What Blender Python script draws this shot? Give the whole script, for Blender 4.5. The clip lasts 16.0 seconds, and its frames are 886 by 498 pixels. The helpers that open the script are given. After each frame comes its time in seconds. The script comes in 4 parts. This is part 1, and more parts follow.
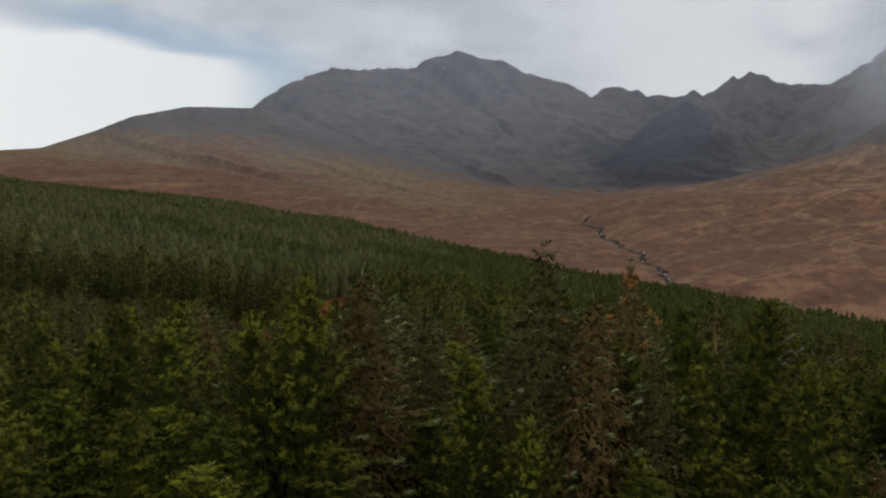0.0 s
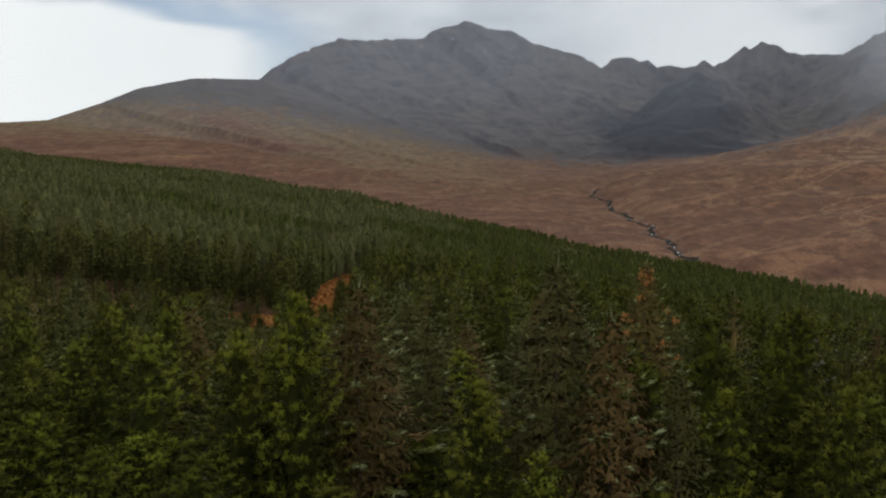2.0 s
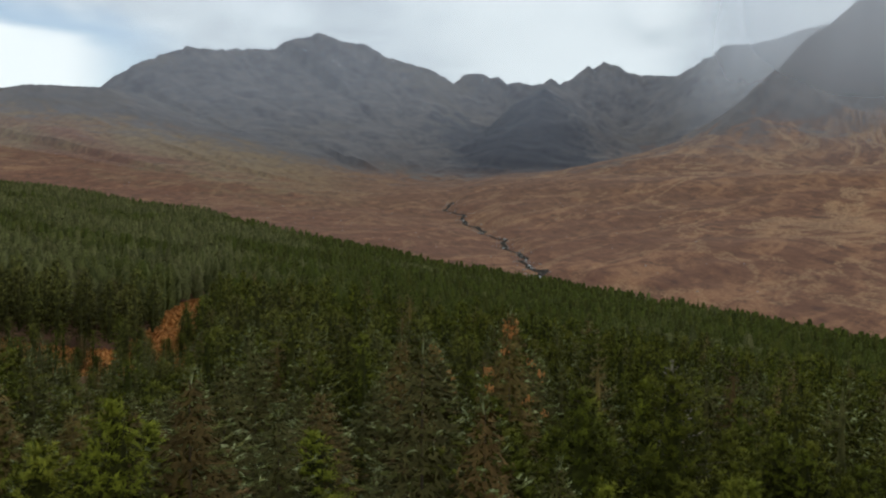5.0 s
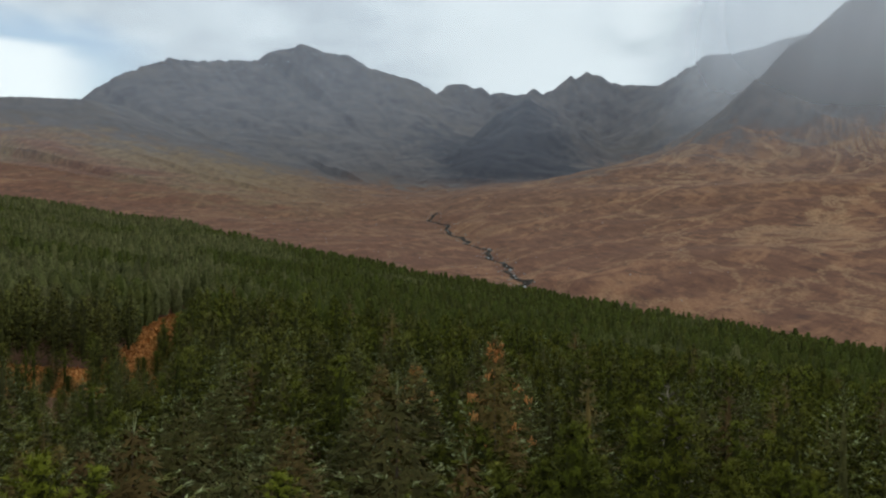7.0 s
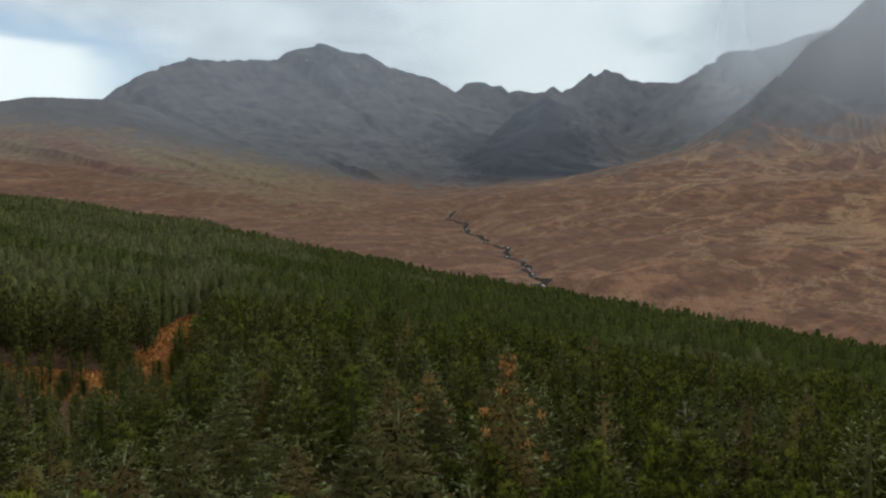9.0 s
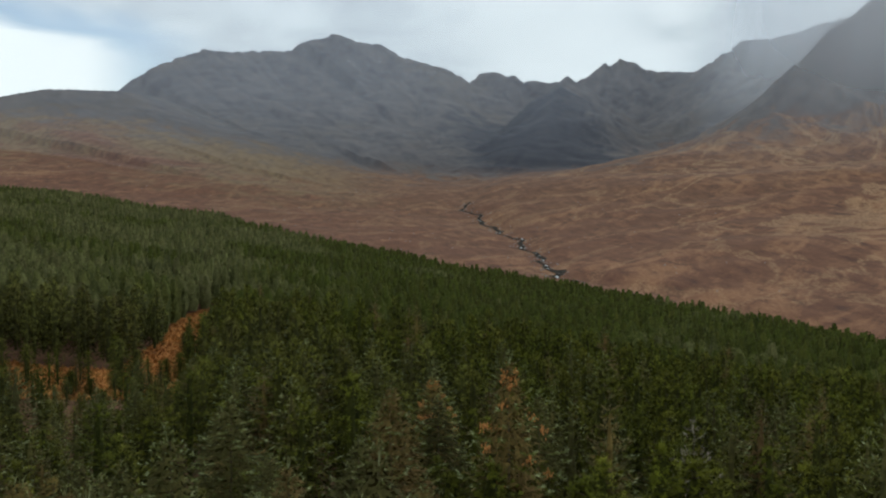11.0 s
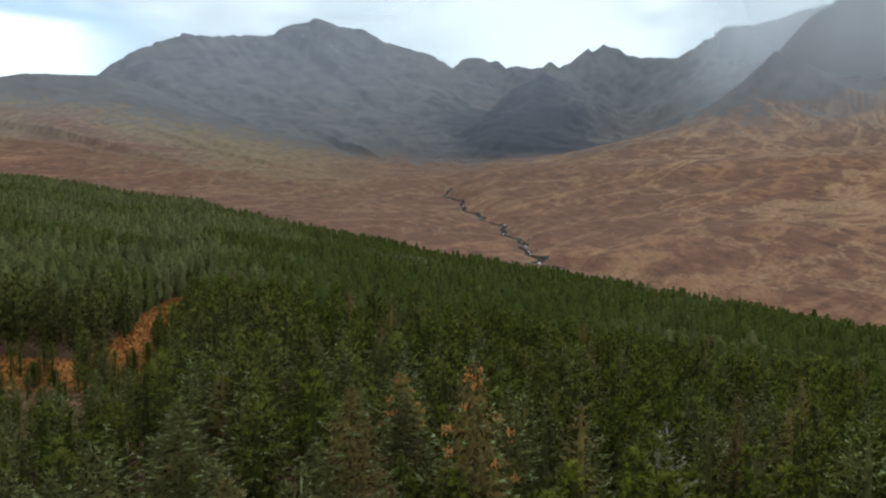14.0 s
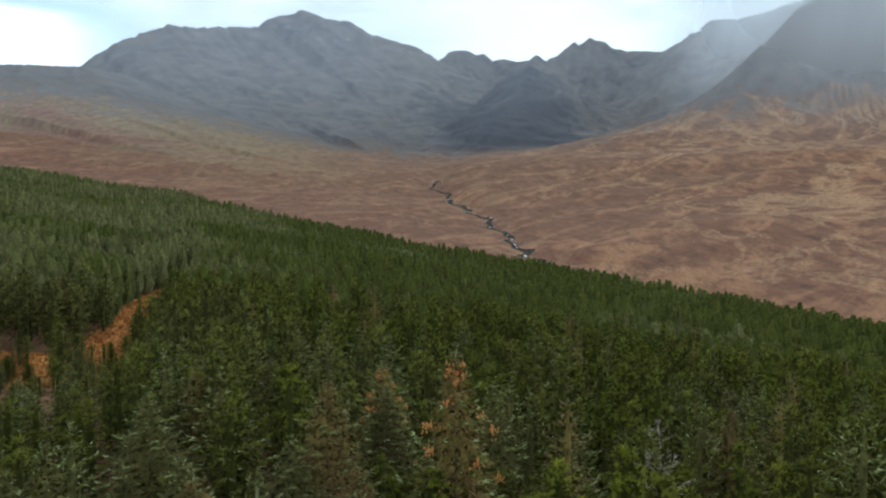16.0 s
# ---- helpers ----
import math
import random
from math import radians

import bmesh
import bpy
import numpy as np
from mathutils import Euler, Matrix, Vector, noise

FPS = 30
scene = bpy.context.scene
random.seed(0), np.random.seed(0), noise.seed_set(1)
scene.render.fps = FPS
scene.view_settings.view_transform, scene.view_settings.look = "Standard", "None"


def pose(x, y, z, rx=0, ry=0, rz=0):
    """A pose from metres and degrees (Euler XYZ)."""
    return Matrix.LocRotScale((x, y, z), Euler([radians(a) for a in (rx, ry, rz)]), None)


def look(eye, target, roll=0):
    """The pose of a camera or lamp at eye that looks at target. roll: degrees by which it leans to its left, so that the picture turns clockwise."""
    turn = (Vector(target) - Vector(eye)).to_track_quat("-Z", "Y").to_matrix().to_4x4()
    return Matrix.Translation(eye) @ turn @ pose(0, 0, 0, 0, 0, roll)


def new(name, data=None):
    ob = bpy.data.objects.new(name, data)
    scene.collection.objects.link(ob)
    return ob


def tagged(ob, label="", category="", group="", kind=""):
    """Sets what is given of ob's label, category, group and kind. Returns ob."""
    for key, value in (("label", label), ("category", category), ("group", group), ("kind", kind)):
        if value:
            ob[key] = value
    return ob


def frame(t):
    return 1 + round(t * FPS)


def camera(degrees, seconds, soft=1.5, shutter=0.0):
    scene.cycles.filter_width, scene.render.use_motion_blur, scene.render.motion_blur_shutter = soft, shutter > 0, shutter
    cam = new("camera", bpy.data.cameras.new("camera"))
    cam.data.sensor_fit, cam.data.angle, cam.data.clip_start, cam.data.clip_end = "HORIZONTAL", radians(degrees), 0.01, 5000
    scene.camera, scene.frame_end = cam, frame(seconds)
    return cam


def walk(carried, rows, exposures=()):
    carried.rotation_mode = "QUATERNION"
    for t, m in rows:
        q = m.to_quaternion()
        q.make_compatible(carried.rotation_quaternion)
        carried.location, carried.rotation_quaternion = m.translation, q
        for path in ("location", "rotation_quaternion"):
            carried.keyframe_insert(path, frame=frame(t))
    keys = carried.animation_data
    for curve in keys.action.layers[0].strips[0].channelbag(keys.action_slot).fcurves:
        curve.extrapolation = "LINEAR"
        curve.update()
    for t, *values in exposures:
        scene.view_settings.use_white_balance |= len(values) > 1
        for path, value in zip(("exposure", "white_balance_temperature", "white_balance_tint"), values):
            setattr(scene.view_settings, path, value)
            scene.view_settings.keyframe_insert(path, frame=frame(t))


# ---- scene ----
cam = camera(54.0, 16.0, soft=2.2)
PATH = [
    (0, (0.003, -1.384, 12.813), (-0.005, 0.616, 12.776), 0.5),
    (0.5, (-0.012, -0.734, 13.118), (-0.024, 1.265, 13.065), 0.5),
    (1, (0.011, -0.001, 13.5), (-0.006, 1.998, 13.429), 0.5),
    (1.5, (0.068, 0.775, 13.846), (0.047, 2.772, 13.758), 0.5),
    (2, (0.125, 1.481, 14.143), (0.099, 3.479, 14.041), 0.5),
    (2.5, (0.167, 2.293, 14.439), (0.164, 4.29, 14.337), 0.5),
    (3, (0.215, 2.938, 14.731), (0.28, 4.935, 14.635), 0.5),
    (3.5, (0.21, 3.55, 15.136), (0.334, 5.544, 15.046), 0.5),
    (4, (0.189, 4.092, 15.531), (0.376, 6.081, 15.447), 0.5),
    (4.5, (0.198, 4.612, 15.829), (0.446, 6.595, 15.753), 0.6),
    (4.7, (0.211, 4.858, 16.03), (0.492, 6.837, 15.956), 0.6),
    (6.8, (0.911, 8.041, 16.521), (1.256, 10.011, 16.475), -0.0),
    (7, (0.956, 8.176, 16.556), (1.296, 10.147, 16.509), -0.0),
    (7.5, (1.102, 8.447, 16.703), (1.431, 10.42, 16.657), -0.1),
    (8, (1.222, 8.654, 16.84), (1.54, 10.628, 16.794), -0.1),
    (8.5, (1.379, 8.92, 16.988), (1.686, 10.895, 16.94), -0.1),
    (9, (1.564, 9.24, 17.19), (1.861, 11.217, 17.139), -0.1),
    (11.5, (2.842, 11.002, 18.26), (3.104, 12.983, 18.183), -0.2),
    (12, (3.103, 11.376, 18.285), (3.369, 13.357, 18.204), -0.3),
    (12.5, (3.308, 11.898, 18.246), (3.575, 13.878, 18.159), -0.3),
    (13, (3.53, 12.324, 18.218), (3.804, 14.303, 18.125), -0.2),
    (13.5, (3.789, 12.819, 18.223), (4.081, 14.795, 18.124), -0.2),
    (14, (4.056, 13.343, 18.238), (4.358, 15.317, 18.133), -0.2),
    (14.5, (4.273, 13.835, 18.218), (4.578, 15.809, 18.108), -0.2),
    (15, (4.488, 14.376, 18.194), (4.805, 16.347, 18.08), -0.2),
    (15.5, (4.627, 14.841, 18.069), (4.955, 16.81, 17.95), -0.2),
    (16, (4.619, 15.296, 17.943), (4.952, 17.265, 17.822), -0.1),
]
walk(cam, [(t, look(eye, target, roll)) for t, eye, target, roll in PATH],
     [(0.0, -0.05, 6480, 9), (2.0, 0.08, 6460, 8), (3.5, 0.24, 6420, 7), (4.7, 0.27, 6240, 4), (9.2, 0.24, 6160, 2), (12.0, 0.33, 6100, 1),
      (14.0, 0.62, 5920, -1), (16.0, 0.80, 5740, -2)])

# ---------------------------------------------------------------- light
SUN_AZ, SUN_EL = 38.0, 40.0          # degrees to the right of straight ahead, and up
world = bpy.data.worlds.new("overcast_sky")
scene.world = world
world.use_nodes = True


class Nodes:
    """Short-hand to lay shader nodes."""

    def __init__(self, tree):
        self.tree = tree
        tree.nodes.clear()

    def add(self, kind, values=None, **attributes):
        node = self.tree.nodes.new(kind)
        for key, value in attributes.items():
            setattr(node, key, value)
        for key, value in (values or {}).items():
            if isinstance(value, bpy.types.NodeSocket):
                self.tree.links.new(value, node.inputs[key])
            else:
                node.inputs[key].default_value = value
        return node

    def math(self, op, a, b=0.0, c=0.0, clamp=False):
        return self.add("ShaderNodeMath", {0: a, 1: b, 2: c}, operation=op, use_clamp=clamp).outputs[0]

    def step(self, value, low, high, to_low=0.0, to_high=1.0):
        return self.add("ShaderNodeMapRange", {0: value, 1: low, 2: high, 3: to_low, 4: to_high},
                        interpolation_type="SMOOTHSTEP").outputs[0]

    def mix(self, factor, a, b):
        node = self.add("ShaderNodeMix", data_type="RGBA")
        for index, value in ((0, factor), (6, a), (7, b)):
            if isinstance(value, bpy.types.NodeSocket):
                self.tree.links.new(value, node.inputs[index])
            else:
                node.inputs[index].default_value = value if index == 0 else (*value, 1.0)
        return node.outputs[2]

    def noise(self, vector, scale, detail=4.0, rough=0.55, distort=0.0):
        return self.add("ShaderNodeTexNoise", {"Vector": vector, "Scale": scale, "Detail": detail,
                                               "Roughness": rough, "Distortion": distort}).outputs[0]

    def ramp(self, value, stops):
        node = self.add("ShaderNodeValToRGB", {0: value})
        while len(node.color_ramp.elements) < len(stops):
            node.color_ramp.elements.new(0.5)
        for element, (place, colour) in zip(node.color_ramp.elements, stops):
            element.position, element.color = place, (*colour, 1.0)
        return node.outputs[0]


def build_sky():
    n = Nodes(world.node_tree)
    sky = n.add("ShaderNodeTexSky", sky_type="NISHITA", sun_disc=False, sun_elevation=radians(SUN_EL),
                sun_rotation=radians(SUN_AZ), altitude=100.0, air_density=1.0, dust_density=1.5)
    blue = n.add("ShaderNodeVectorMath", {0: sky.outputs[0], 1: (0.1, 0.1, 0.1)}, operation="MULTIPLY").outputs[0]
    way = n.add("ShaderNodeTexCoord").outputs["Generated"]
    xyz = n.add("ShaderNodeSeparateXYZ", {0: way})
    x, y, z = xyz.outputs
    # the cloud deck as a plane overhead
    up = n.math("MAXIMUM", n.math("ADD", z, 0.16), 0.05)
    plane = n.add("ShaderNodeCombineXYZ", {0: n.math("DIVIDE", x, up), 1: n.math("DIVIDE", y, up), 2: 0.0}).outputs[0]
    big = n.noise(plane, 0.9, 3.0, 0.5, 0.3)
    fine = n.noise(plane, 3.2, 6.0, 0.6, 0.5)
    mass = n.math("ADD", n.math("MULTIPLY", big, 0.65), n.math("MULTIPLY", fine, 0.35))
    deck = n.ramp(mass, [(0.38, (0.69, 0.725, 0.765)), (0.5, (0.54, 0.575, 0.62)), (0.60, (0.42, 0.455, 0.50))])
    azimuth = n.math("MULTIPLY", n.math("ARCTAN2", x, y), 180 / math.pi)
    elevation = n.math("MULTIPLY", n.math("ARCSINE", z), 180 / math.pi)
    wobble = n.math("SUBTRACT", mass, 0.5)

    def glow(az, el, inner, outer):
        d = (math.sin(radians(az)) * math.cos(radians(el)), math.cos(radians(az)) * math.cos(radians(el)), math.sin(radians(el)))
        dot = n.add("ShaderNodeVectorMath", {0: way, 1: d}, operation="DOT_PRODUCT").outputs["Value"]
        angle = n.math("MULTIPLY", n.math("ARCCOSINE", dot), 180 / math.pi)
        return n.step(n.math("ADD", angle, n.math("MULTIPLY", wobble, 14.0)), outer, inner)

    # clear bright air under the deck's edge
    rim = n.math("MULTIPLY_ADD", azimuth, -0.12, 9.1)
    under = n.math("ADD", n.math("SUBTRACT", rim, elevation), n.math("MULTIPLY", wobble, 7.0))
    left = n.math("MULTIPLY", n.step(under, -0.7, 1.1), n.step(azimuth, -10.0, -15.0))
    # thin places in the cloud behind the ridge
    gap = n.math("MAXIMUM", n.math("MULTIPLY", glow(15, 10, 2, 11), 0.85), n.math("MULTIPLY", glow(22.5, 13.3, 0.8, 4.5), 0.9))
    gap = n.math("MAXIMUM", gap, n.math("MULTIPLY", glow(19, 10, 1, 7), 0.8))
    cloud = n.mix(gap, deck, (0.74, 0.765, 0.79))
    # a fringe of blue along the bright air
    fringe = n.math("MULTIPLY", n.math("MULTIPLY", n.step(under, -2.6, -0.6), n.step(azimuth, -6.0, -13.0)), n.step(azimuth, -30.0, -20.0))
    cloud = n.mix(n.math("MULTIPLY", fringe, 0.8), cloud, blue)
    cloud = n.mix(left, cloud, (0.86, 0.88, 0.89))
    back = n.add("ShaderNodeBackground", {"Color": cloud, "Strength": 1.0})
    n.add("ShaderNodeOutputWorld", {"Surface": back.outputs[0]})


build_sky()
sun = new("sun", bpy.data.lights.new("sun", "SUN"))
sun.data.energy, sun.data.angle, sun.data.color = 0.7, radians(40), (1.0, 0.95, 0.88)
sun.matrix_world = look((0, 0, 0), (-math.sin(radians(SUN_AZ)) * math.cos(radians(SUN_EL)),
                                    -math.cos(radians(SUN_AZ)) * math.cos(radians(SUN_EL)), -math.sin(radians(SUN_EL))))

# ---------------------------------------------------------------- materials


def material(name, rough=0.9, spec=0.2):
    mat = bpy.data.materials.new(name)
    mat.use_nodes = True
    n = Nodes(mat.node_tree)
    shader = n.add("ShaderNodeBsdfPrincipled", {"Roughness": rough, "Specular IOR Level": spec})
    n.add("ShaderNodeOutputMaterial", {"Surface": shader.outputs[0]})
    return mat, n, shader


def land_material():
    """Moor grass and heather low down, scree and bare gabbro higher up and where it is steep."""
    mat, n, shader = material("moor_and_rock", 0.95, 0.1)
    geo = n.add("ShaderNodeNewGeometry")
    place = geo.outputs["Position"]
    height = n.add("ShaderNodeSeparateXYZ", {0: place}).outputs[2]
    level = n.add("ShaderNodeSeparateXYZ", {0: geo.outputs["Normal"]}).outputs[2]
    def scaled(a, b, c):
        return n.add("ShaderNodeVectorMath", {0: place, 1: (a, b, c)}, operation="MULTIPLY").outputs[0]

    broad = n.noise(place, 0.0022, 5.0, 0.6, 0.4)
    middle = n.noise(scaled(0.013, 0.013, 0.006), 1.0, 7.0, 0.64, 0.8)
    small = n.noise(scaled(0.07, 0.025, 0.05), 1.0, 6.0, 0.68)
    grain = n.noise(scaled(0.4, 0.16, 0.3), 1.0, 4.0, 0.65)
    # moor: red-brown heather and deer grass with paler grass in streaks
    heather = n.ramp(small, [(0.3, (0.098, 0.046, 0.029)), (0.5, (0.140, 0.066, 0.040)), (0.72, (0.182, 0.092, 0.054))])
    grass = n.ramp(grain, [(0.3, (0.220, 0.108, 0.056)), (0.7, (0.335, 0.175, 0.093))])
    turned = n.add("ShaderNodeVectorRotate", {"Vector": place, "Angle": radians(-52)}, rotation_type="Z_AXIS").outputs[0]
    streak = n.noise(n.add("ShaderNodeVectorMath", {0: turned, 1: (0.0085, 0.021, 0.018)}, operation="MULTIPLY").outputs[0], 1.0, 9.0, 0.68, 0.6)
    # the drier slope right of the burn and the flats along it carry more pale grass
    east = n.step(n.add("ShaderNodeSeparateXYZ", {0: place}).outputs[0], 150.0, 900.0, 0.0, 0.07)
    flats = n.step(height, -20.0, -55.0, 0.0, 0.07)
    moor = n.mix(n.math("MULTIPLY", n.step(n.math("ADD", n.math("MULTIPLY_ADD", small, 0.22, n.math("MULTIPLY", streak, 0.78)), n.math("ADD", east, flats)), 0.52, 0.66), 0.75), heather, grass)
    moor = n.mix(n.math("MULTIPLY", n.step(grain, 0.60, 0.70), 0.30), moor, (0.32, 0.185, 0.10))
    moor = n.mix(n.math("MULTIPLY", n.step(small, 0.42, 0.32), 0.35), moor, (0.058, 0.040, 0.034))
    # thin winding lines of bleached grass along the runnels
    runnel = n.noise(n.add("ShaderNodeVectorMath", {0: turned, 1: (0.0035, 0.0062, 0.004)}, operation="MULTIPLY").outputs[0], 1.0, 5.0, 0.55, 0.8)
    line = n.step(n.math("ABSOLUTE", n.math("SUBTRACT", runnel, 0.5)), 0.034, 0.004)
    moor = n.mix(n.math("MULTIPLY", n.math("MULTIPLY", line, n.step(grain, 0.35, 0.6)), n.step(east, 0.0, 0.07, 0.35, 0.80)), moor, (0.37, 0.225, 0.12))
    # the height at which rock takes over from grass, by how far west or east
    where = n.add("ShaderNodeSeparateXYZ", {0: place}).outputs[0]
    line = n.math("ADD", n.step(where, -750.0, 350.0, 275.0, 118.0), n.step(where, 350.0, 1150.0, 0.0, 100.0))
    above = n.math("ADD", n.math("SUBTRACT", height, line), n.math("MULTIPLY", n.math("SUBTRACT", middle, 0.5), 260.0))
    olive = n.ramp(small, [(0.3, (0.116, 0.080, 0.046)), (0.7, (0.240, 0.166, 0.088))])
    west = n.step(where, 250.0, -150.0, 0.15, 1.0)
    moor = n.mix(n.math("MULTIPLY", n.math("MULTIPLY", n.step(above, -150.0, -50.0, 0.0, 0.90), n.step(broad, 0.28, 0.46)), west), moor, olive)
    fall = n.noise(scaled(0.028, 0.028, 0.0035), 1.0, 5.0, 0.6, 0.6)
    rock = n.ramp(middle, [(0.34, (0.056, 0.050, 0.054)), (0.5, (0.090, 0.080, 0.080)), (0.66, (0.122, 0.106, 0.098))])
    rock = n.mix(n.math("MULTIPLY", n.step(fall, 0.50, 0.68), 0.30), rock, (0.135, 0.124, 0.118))
    rock = n.mix(n.math("MULTIPLY", n.step(broad, 0.50, 0.66), 0.45), rock, (0.112, 0.090, 0.068))
    # cloud shadow on the spur and corrie's back wall, put into the gabbro's colour
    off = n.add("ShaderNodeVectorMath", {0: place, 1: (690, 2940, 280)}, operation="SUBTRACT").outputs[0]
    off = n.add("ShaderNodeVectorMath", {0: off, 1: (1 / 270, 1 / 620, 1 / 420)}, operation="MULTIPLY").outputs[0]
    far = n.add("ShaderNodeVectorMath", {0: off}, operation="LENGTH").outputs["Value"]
    darkened = n.step(n.math("ADD", far, n.math("MULTIPLY", n.math("SUBTRACT", middle, 0.5), 1.4)), 1.25, 0.65)
    rock = n.mix(n.math("MULTIPLY", darkened, 0.72), rock, (0.028, 0.032, 0.044))
    # snow left in the high gullies
    flecks = n.math("MULTIPLY", n.step(n.noise(scaled(0.10, 0.10, 0.06), 1.0, 2.0, 0.5), 0.71, 0.75), n.step(height, 590.0, 680.0))
    rock = n.mix(flecks, rock, (0.75, 0.78, 0.82))
    bare = n.math("MAXIMUM", n.step(above, -35.0, 60.0), n.math("MULTIPLY", n.step(level, 0.70, 0.52), n.step(height, 170.0, 260.0)))
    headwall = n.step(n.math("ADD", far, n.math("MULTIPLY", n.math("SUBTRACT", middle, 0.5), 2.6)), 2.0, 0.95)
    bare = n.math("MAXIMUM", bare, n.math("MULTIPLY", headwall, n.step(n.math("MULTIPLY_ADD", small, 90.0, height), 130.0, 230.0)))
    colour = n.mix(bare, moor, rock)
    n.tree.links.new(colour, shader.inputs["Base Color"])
    bump = n.add("ShaderNodeBump", {"Strength": 0.4, "Distance": 2.0, "Height": n.math("ADD", small, n.math("MULTIPLY", grain, 0.3))})
    n.tree.links.new(bump.outputs[0], shader.inputs["Normal"])
    return mat


def needle_material(name, tips, inner, warm, pale):
    mat, n, shader = material(name, 0.8, 0.05)
    geo = n.add("ShaderNodeNewGeometry")
    info = n.add("ShaderNodeObjectInfo")
    flat = n.add("ShaderNodeVectorMath", {0: geo.outputs["Position"], 1: (1.0, 1.0, 0.12)}, operation="MULTIPLY").outputs[0]
    patch = n.noise(flat, 0.22, 2.0, 0.6)
    wide = n.noise(flat, 0.016, 4.0, 0.6)
    # paler to the west, duller east: hazy side light put into needle colours
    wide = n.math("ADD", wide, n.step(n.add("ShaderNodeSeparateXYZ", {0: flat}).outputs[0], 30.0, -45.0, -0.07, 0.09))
    # each tree has a tone of its own: of the object, or of the tree within a joined wood
    own = n.math("FRACT", n.math("ADD", info.outputs["Random"], n.add("ShaderNodeAttribute", attribute_name="tree_tone").outputs["Fac"]))
    island = n.math("MULTIPLY_ADD", geo.outputs["Random Per Island"], 0.65, 0.30)
    green = n.mix(island, inner, tips)
    green = n.mix(n.math("MULTIPLY", n.step(own, 0.45, 0.95), 0.75), green, n.mix(island, inner, warm))
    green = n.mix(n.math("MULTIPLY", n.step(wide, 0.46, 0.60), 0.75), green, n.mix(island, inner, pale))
    value = n.math("ADD", n.step(patch, 0.30, 0.70, 0.95, 0.70), n.math("MULTIPLY", n.math("FRACT", n.math("MULTIPLY", own, 7.3)), 0.55))
    clump = n.noise(geo.outputs["Position"], 1.9, 2.0, 0.5)
    value = n.math("MULTIPLY", value, n.step(clump, 0.34, 0.64, 0.80, 1.18))
    tone = n.add("ShaderNodeHueSaturation", {"Color": green, "Hue": n.math("MULTIPLY_ADD", own, 0.03, 0.485), "Value": value})
    n.tree.links.new(tone.outputs[0], shader.inputs["Base Color"])
    return mat


def plain_material(name, a, b, scale, rough=0.9, spec=0.15):
    mat, n, shader = material(name, rough, spec)
    place = n.add("ShaderNodeTexCoord").outputs["Object"]
    n.tree.links.new(n.mix(n.noise(place, scale, 5.0, 0.65), a, b), shader.inputs["Base Color"])
    return mat


LAND = land_material()
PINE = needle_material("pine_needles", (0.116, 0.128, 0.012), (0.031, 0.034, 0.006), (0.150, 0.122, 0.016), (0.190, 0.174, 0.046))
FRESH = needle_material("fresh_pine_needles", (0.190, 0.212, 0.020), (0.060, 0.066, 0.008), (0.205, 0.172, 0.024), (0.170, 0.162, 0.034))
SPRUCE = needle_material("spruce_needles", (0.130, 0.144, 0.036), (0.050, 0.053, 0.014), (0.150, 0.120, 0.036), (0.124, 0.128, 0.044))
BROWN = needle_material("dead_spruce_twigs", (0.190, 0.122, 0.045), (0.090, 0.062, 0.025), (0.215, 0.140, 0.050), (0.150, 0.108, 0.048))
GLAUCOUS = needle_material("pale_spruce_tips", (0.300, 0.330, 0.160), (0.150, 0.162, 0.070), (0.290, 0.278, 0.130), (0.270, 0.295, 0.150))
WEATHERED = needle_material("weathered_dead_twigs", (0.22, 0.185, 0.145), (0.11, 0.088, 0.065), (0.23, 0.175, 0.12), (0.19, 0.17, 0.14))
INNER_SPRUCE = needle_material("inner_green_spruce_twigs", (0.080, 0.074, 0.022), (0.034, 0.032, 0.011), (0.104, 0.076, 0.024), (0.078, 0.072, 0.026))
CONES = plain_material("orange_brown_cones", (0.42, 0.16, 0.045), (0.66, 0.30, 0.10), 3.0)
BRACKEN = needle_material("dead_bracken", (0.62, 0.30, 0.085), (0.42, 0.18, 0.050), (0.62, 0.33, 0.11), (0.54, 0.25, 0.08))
# pine needle colours made far darker: shade inside the crowns put into the colour
INNER_SHADED = needle_material("shaded_inner_pine_foliage", (0.036, 0.040, 0.006), (0.014, 0.015, 0.004), (0.044, 0.036, 0.007), (0.062, 0.057, 0.017))
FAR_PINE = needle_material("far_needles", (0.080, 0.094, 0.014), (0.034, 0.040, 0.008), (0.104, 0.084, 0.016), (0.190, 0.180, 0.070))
# darker copy of the far needles: shade within crowns put into the colour
FAR_INNER_SHADED = needle_material("shaded_far_foliage", (0.054, 0.064, 0.010), (0.028, 0.033, 0.007), (0.068, 0.057, 0.012), (0.130, 0.122, 0.050))
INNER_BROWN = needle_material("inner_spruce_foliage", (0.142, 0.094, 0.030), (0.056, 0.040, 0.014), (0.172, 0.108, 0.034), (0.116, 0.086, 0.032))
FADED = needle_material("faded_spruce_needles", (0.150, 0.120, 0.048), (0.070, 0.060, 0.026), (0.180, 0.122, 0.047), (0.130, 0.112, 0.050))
BARK = plain_material("conifer_bark", (0.08, 0.058, 0.038), (0.17, 0.13, 0.09), 6.0)

# ---------------------------------------------------------------- landform


def lattice(ix, iy, seed):
    """A repeatable value from 0 to 1 for each whole-number place."""
    k = (ix.astype(np.int64) * 374761393 + iy.astype(np.int64) * 668265263 + seed * 2246822519) & 0xFFFFFFFF
    k = ((k ^ (k >> 13)) * 1274126177) & 0xFFFFFFFF
    return ((k ^ (k >> 16)) & 0xFFFF) / 65535.0


